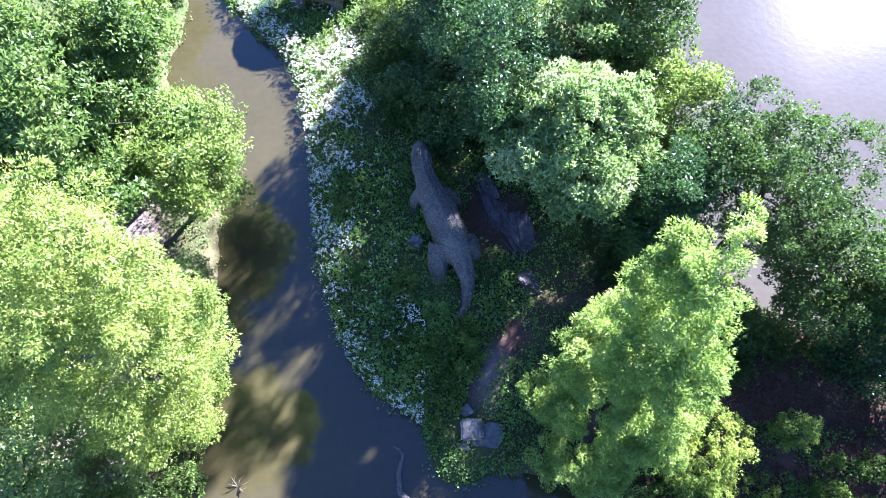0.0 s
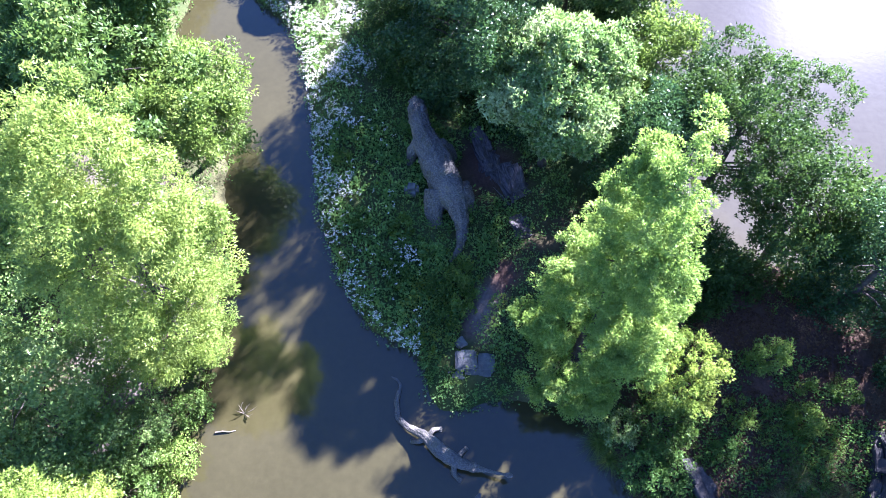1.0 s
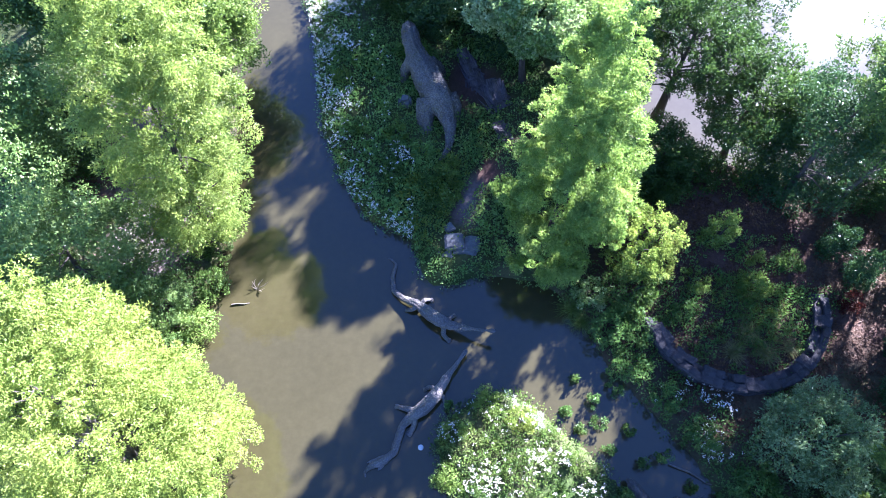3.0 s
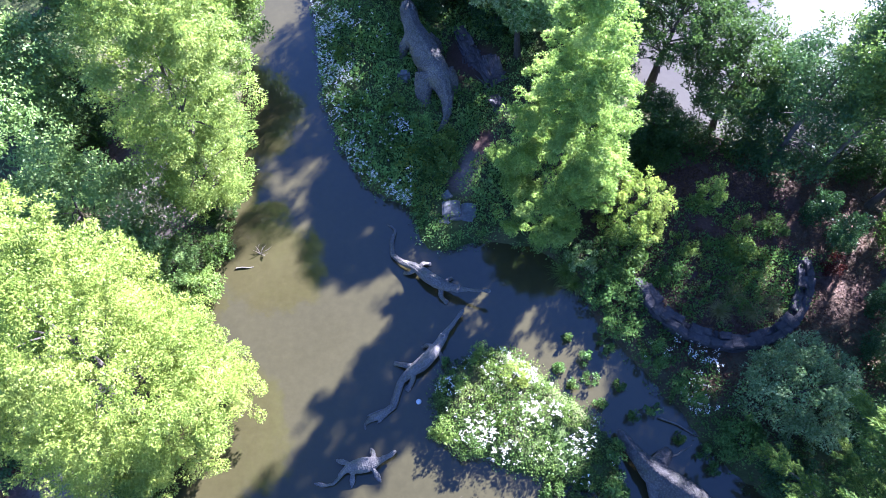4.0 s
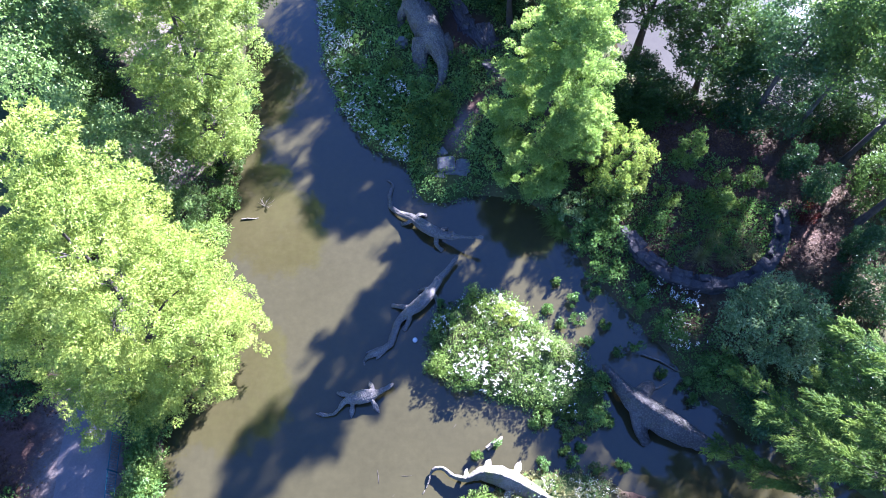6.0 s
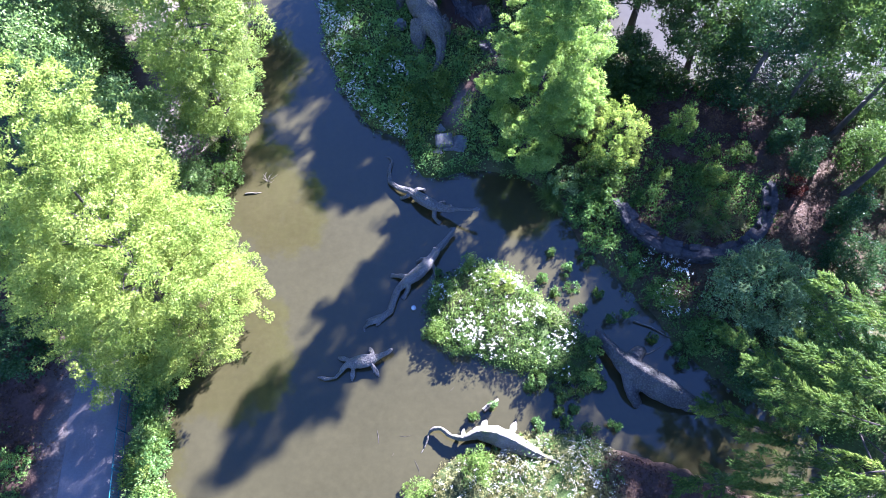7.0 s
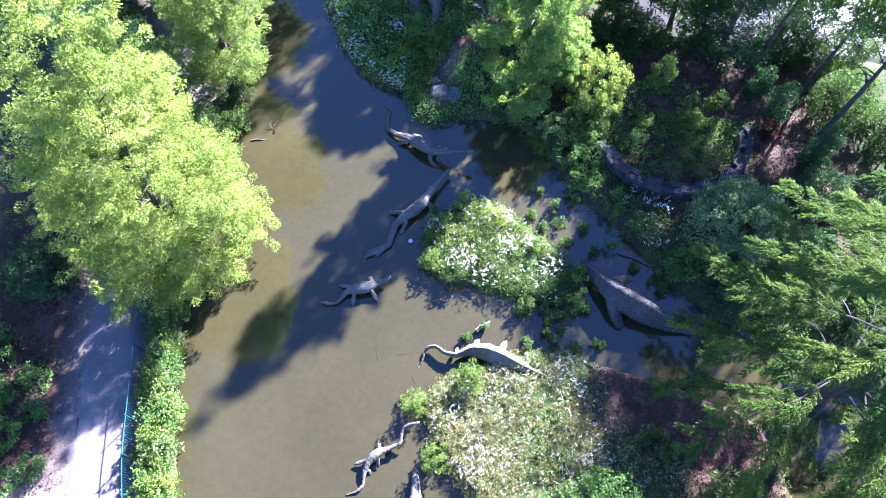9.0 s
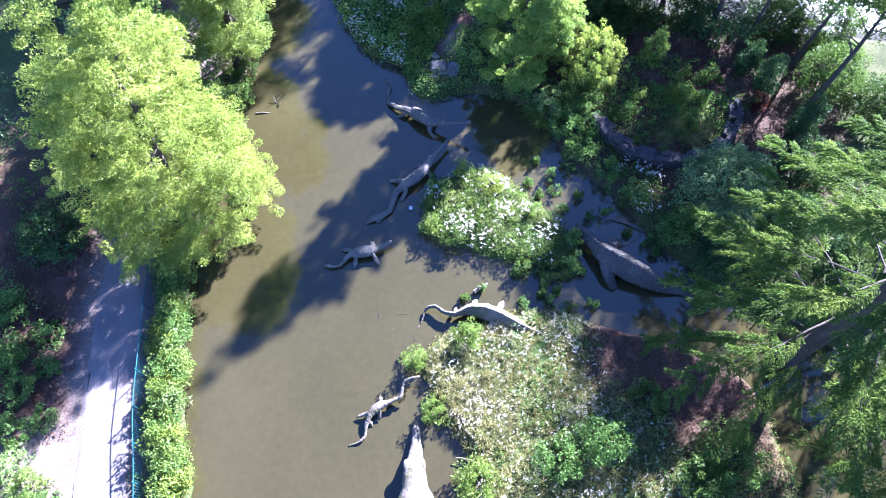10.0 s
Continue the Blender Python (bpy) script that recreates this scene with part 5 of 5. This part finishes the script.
herbs(67, (-30, -26, -11, 36), 3.2, lambda x, y, g: (inside_distance(x, y, WEST) > 0.0) & (path_distance(x, y) > 2.0) & ((inside_distance(x, y, WEST) < 2.4) | (wobble(x, y, 3.0, 1.0) > 0.3)), "herb", "green weeds and ivy on the west bank", (0.15, 0.5), 16)
herbs(57, (-15, -26, -10, -3), 9, lambda x, y, g: (inside_distance(x, y, WEST) > -0.1) & (inside_distance(x, y, WEST) < 0.8) & (wobble(x, y, 0.9, 6.0) > -0.2), "fresh", "pale reeds and grass at the water's edge", (0.1, 0.25), 34, 0.42, 0.013, "reeds")
herbs(68, (11.5, -3.2, 21, 5.5), 7, lambda x, y, g: (np.hypot(x - 16.3, y - 1.35) < 4.3 + 1.6 * (wobble(x, y, 0.9, 3.0) > 0.1)) & (wobble(x, y, 1.6, 8.0) > -0.35), "herb", "weeds and shrubs filling the round bed", (0.15, 0.5), 20)
herbs(69, (14.5, -2, 19.5, 3.4), 5, lambda x, y, g: (np.hypot(x - 17.0, y - 0.6) < 2.3) & (wobble(x, y, 1.0, 2.0) > -0.3), "fresh", "pale ornamental grass in the round bed", (0.12, 0.25), 60, 0.5, 0.012, "grass_tuft")
def litter(seed, box, per_m2, keep, label):
    rng, x, y, z = scatter(seed, box, per_m2, keep)
    n = len(x)
    pos = np.stack([x, y, z + rng.uniform(0.02, 0.07, n)], 1)
    a = rng.uniform(0, math.tau, n)
    q = blades(rng, pos, np.stack([np.cos(a), np.sin(a), np.zeros(n)], 1), 0.13, 0.05, 0.25, np.broadcast_to(np.array([0, 0, 1.0]), (n, 3)))
    tagged(new("leaf_litter", blades_mesh("leaf_litter", q, LEAF["litter"])), label, "leaves", kind="stuff")


litter(75, (12.5, -6, 28, 10), 110, lambda x, y, g: (on_island(x, y) > 1.0) & (grassy(x, y) < 0.75) & (wobble(x, y, 1.4, 2.0) > -0.5), "reddish-brown fallen leaves under the trees of the east bank")
litter(76, (-24, -20.5, -15.5, -6), 90, lambda x, y, g: (path_distance(x, y) > 1.7 + g.uniform(0, 1.6, len(x))) & (wobble(x, y, 1.4, 2.0) > -0.4), "brown fallen leaves beside the path")
litter(77, (9, -23, 19, -13.5), 70, lambda x, y, g: (inside_distance(x, y, NEAR) > 0.5) & (grassy(x, y) < 0.6), "brown fallen leaves on the near island")
flowers(71, (-14, 5, -1, 33), 60, lambda x, y, g: (on_island(x, y) > 0.1) & (on_island(x, y) < 4.6 + 1.2 * wobble(x, y, 1.5)) & (g.uniform(0, 1, len(x)) < 0.02 + 0.45 * np.clip(1.6 - on_island(x, y), 0, 1) * (wobble(x, y, 1.2, 1.0) > -0.3) + 1.1 * np.clip(wobble(x, y, 1.5, 9.0) - 0.2 + np.clip((y - 19) / 14, 0, 0.4), 0, 1)), "white cow parsley in flower along the island's shore", 0.62, 1.1)
DRIFTS = ((0.9, -5.4, 0.7), (2.9, -7.8, 1.1), (3.8, -8.8, 0.8), (5.3, -6.8, 0.8), (6.7, -6.8, 0.7), (7.7, -8.4, 0.8), (4.2, -4.0, 0.5), (5.2, -5.0, 0.6))


def drift(x, y):
    """How thickly the flowers stand: 1 in the middle of a drift."""
    return np.max([np.clip(1.25 - np.hypot(x - cx, (y - cy) * 1.2) / r, 0, 1) for cx, cy, r in DRIFTS], 0)


flowers(72, (0, -11.5, 10.5, -2.5), 70, lambda x, y, g: (inside_distance(x, y, FLOWERY) > 0.1) & (g.uniform(0, 1, len(x)) < 0.04 + 0.85 * drift(x, y) * np.clip(0.6 + wobble(x, y, 0.15, 1.0), 0, 1)), "drifts of white flowers on the small island", 0.68, 0.82)
flowers(73, (0.5, -30, 16, -13), 30, lambda x, y, g: (inside_distance(x, y, NEAR) > 0.3) & (x < 15) & (grassy(x, y) > g.uniform(0.1, 0.7, len(x))) & (g.uniform(0, 1, len(x)) < 0.25 + 0.7 * np.clip(wobble(x, y, 1.5, 6.0), 0, 1)), "white daisies scattered over the near island", 0.3, 0.7)
flowers(74, (11.5, -7, 15.5, -2.5), 18, lambda x, y, g: (on_island(x, y) > 0.4) & (wobble(x, y, 1.1, 3.0) > 0.1), "small drift of white flowers on the east bank", 0.4)


# ---- small things ----
def twigs():
    rng, x, y, z = scatter(81, (-4, -15, 9, -9.5), 1.6, lambda x, y, g: (np.maximum(inside_distance(x, y, NEAR), inside_distance(x, y, FLOWERY)) < -0.1) & (inside_distance(x, y, NEAR) > -3.5) & (wobble(x, y, 1.6, 3.0) > 0.1))
    bm = bmesh.new()
    for px, py in zip(x, y):
        a, l, r = rng.uniform(0, math.pi), rng.uniform(0.08, 0.4), rng.uniform(0.004, 0.01)
        c, s = math.cos(a) * l, math.sin(a) * l
        tube(bm, [(px - c, py - s, 0.004), (px + 0.1 * s, py - 0.1 * c, 0.02), (px + c, py + s, 0.004)], [r, r, r * 0.5], 4)
    me = bpy.data.meshes.new("twigs")
    bm.to_mesh(me)
    bm.free()
    me.materials.append(BARK)
    tagged(new("twigs", me), "dark twigs lying in the muddy shallows", "twigs", kind="stuff")


twigs()



def driftwood():
    bm = bmesh.new()
    for a, l in ((20, 0.9), (75, 0.8), (120, 0.9), (165, 0.6), (320, 0.7)):
        p = Vector((math.cos(radians(a)) * l, math.sin(radians(a)) * l * 0.8, 0.35 + 0.15 * math.sin(a)))
        tube(bm, [(0, 0, -0.1), p * 0.5 + Vector((0, 0, 0.08)), p], [0.05, 0.03, 0.012], 6)
        tube(bm, [p * 0.6, p * 0.8 + Vector((0.15, 0.1, 0.1)), p * 0.9 + Vector((0.3, 0.25, 0.12))], [0.025, 0.015, 0.008], 5)
    me = bpy.data.meshes.new("dead_branch")
    bm.to_mesh(me)
    bm.free()
    me.materials.append(PALE_WOOD)
    tagged(new("dead_branch", me), "bare pale dead branch sticking out of the water", "branch").matrix_world = pose(-9.8, 2.5, 0.0) @ Matrix.Scale(0.62, 4)
    logs = ((3.75, -11.7, 0.12, 0.5, 0.13, 35), (2.6, -21.3, 0.25, 0.5, 0.04, 170), (12.0, -9.0, 0.06, 1.6, 0.06, 20), (13.2, -7.6, 0.06, 1.4, 0.05, -25), (-10.6, 1.6, 0.02, 0.5, 0.04, 5))
    for x, y, z, l, r, turn in logs:
        bm = bmesh.new()
        tube(bm, [(-l, 0, 0), (-l * 0.3, 0.05 * l, 0.03), (l * 0.4, -0.04 * l, 0.02), (l, 0.06 * l, 0)], [r, r * 0.95, r * 0.8, r * 0.5], 8)
        me = bpy.data.meshes.new("driftwood_log")
        bm.to_mesh(me)
        bm.free()
        me.materials.append(PALE_WOOD)
        tagged(new("driftwood_log", me), "pale driftwood lying in the shallow water", "log", "driftwood").matrix_world = pose(x, y, z, 0, 3, turn)


def football():
    bm = bmesh.new()
    bmesh.ops.create_icosphere(bm, subdivisions=2, radius=0.14)
    bmesh.ops.inset_individual(bm, faces=bm.faces[:], thickness=0.006, depth=0.004)
    me = bpy.data.meshes.new("ball")
    bm.to_mesh(me)
    bm.free()
    me.materials.append(WHITE)
    tagged(new("ball", me), "white football floating beside the crocodile statue", "ball").location = (-0.42, -6.17, 0.1)


driftwood()
football()
railing()
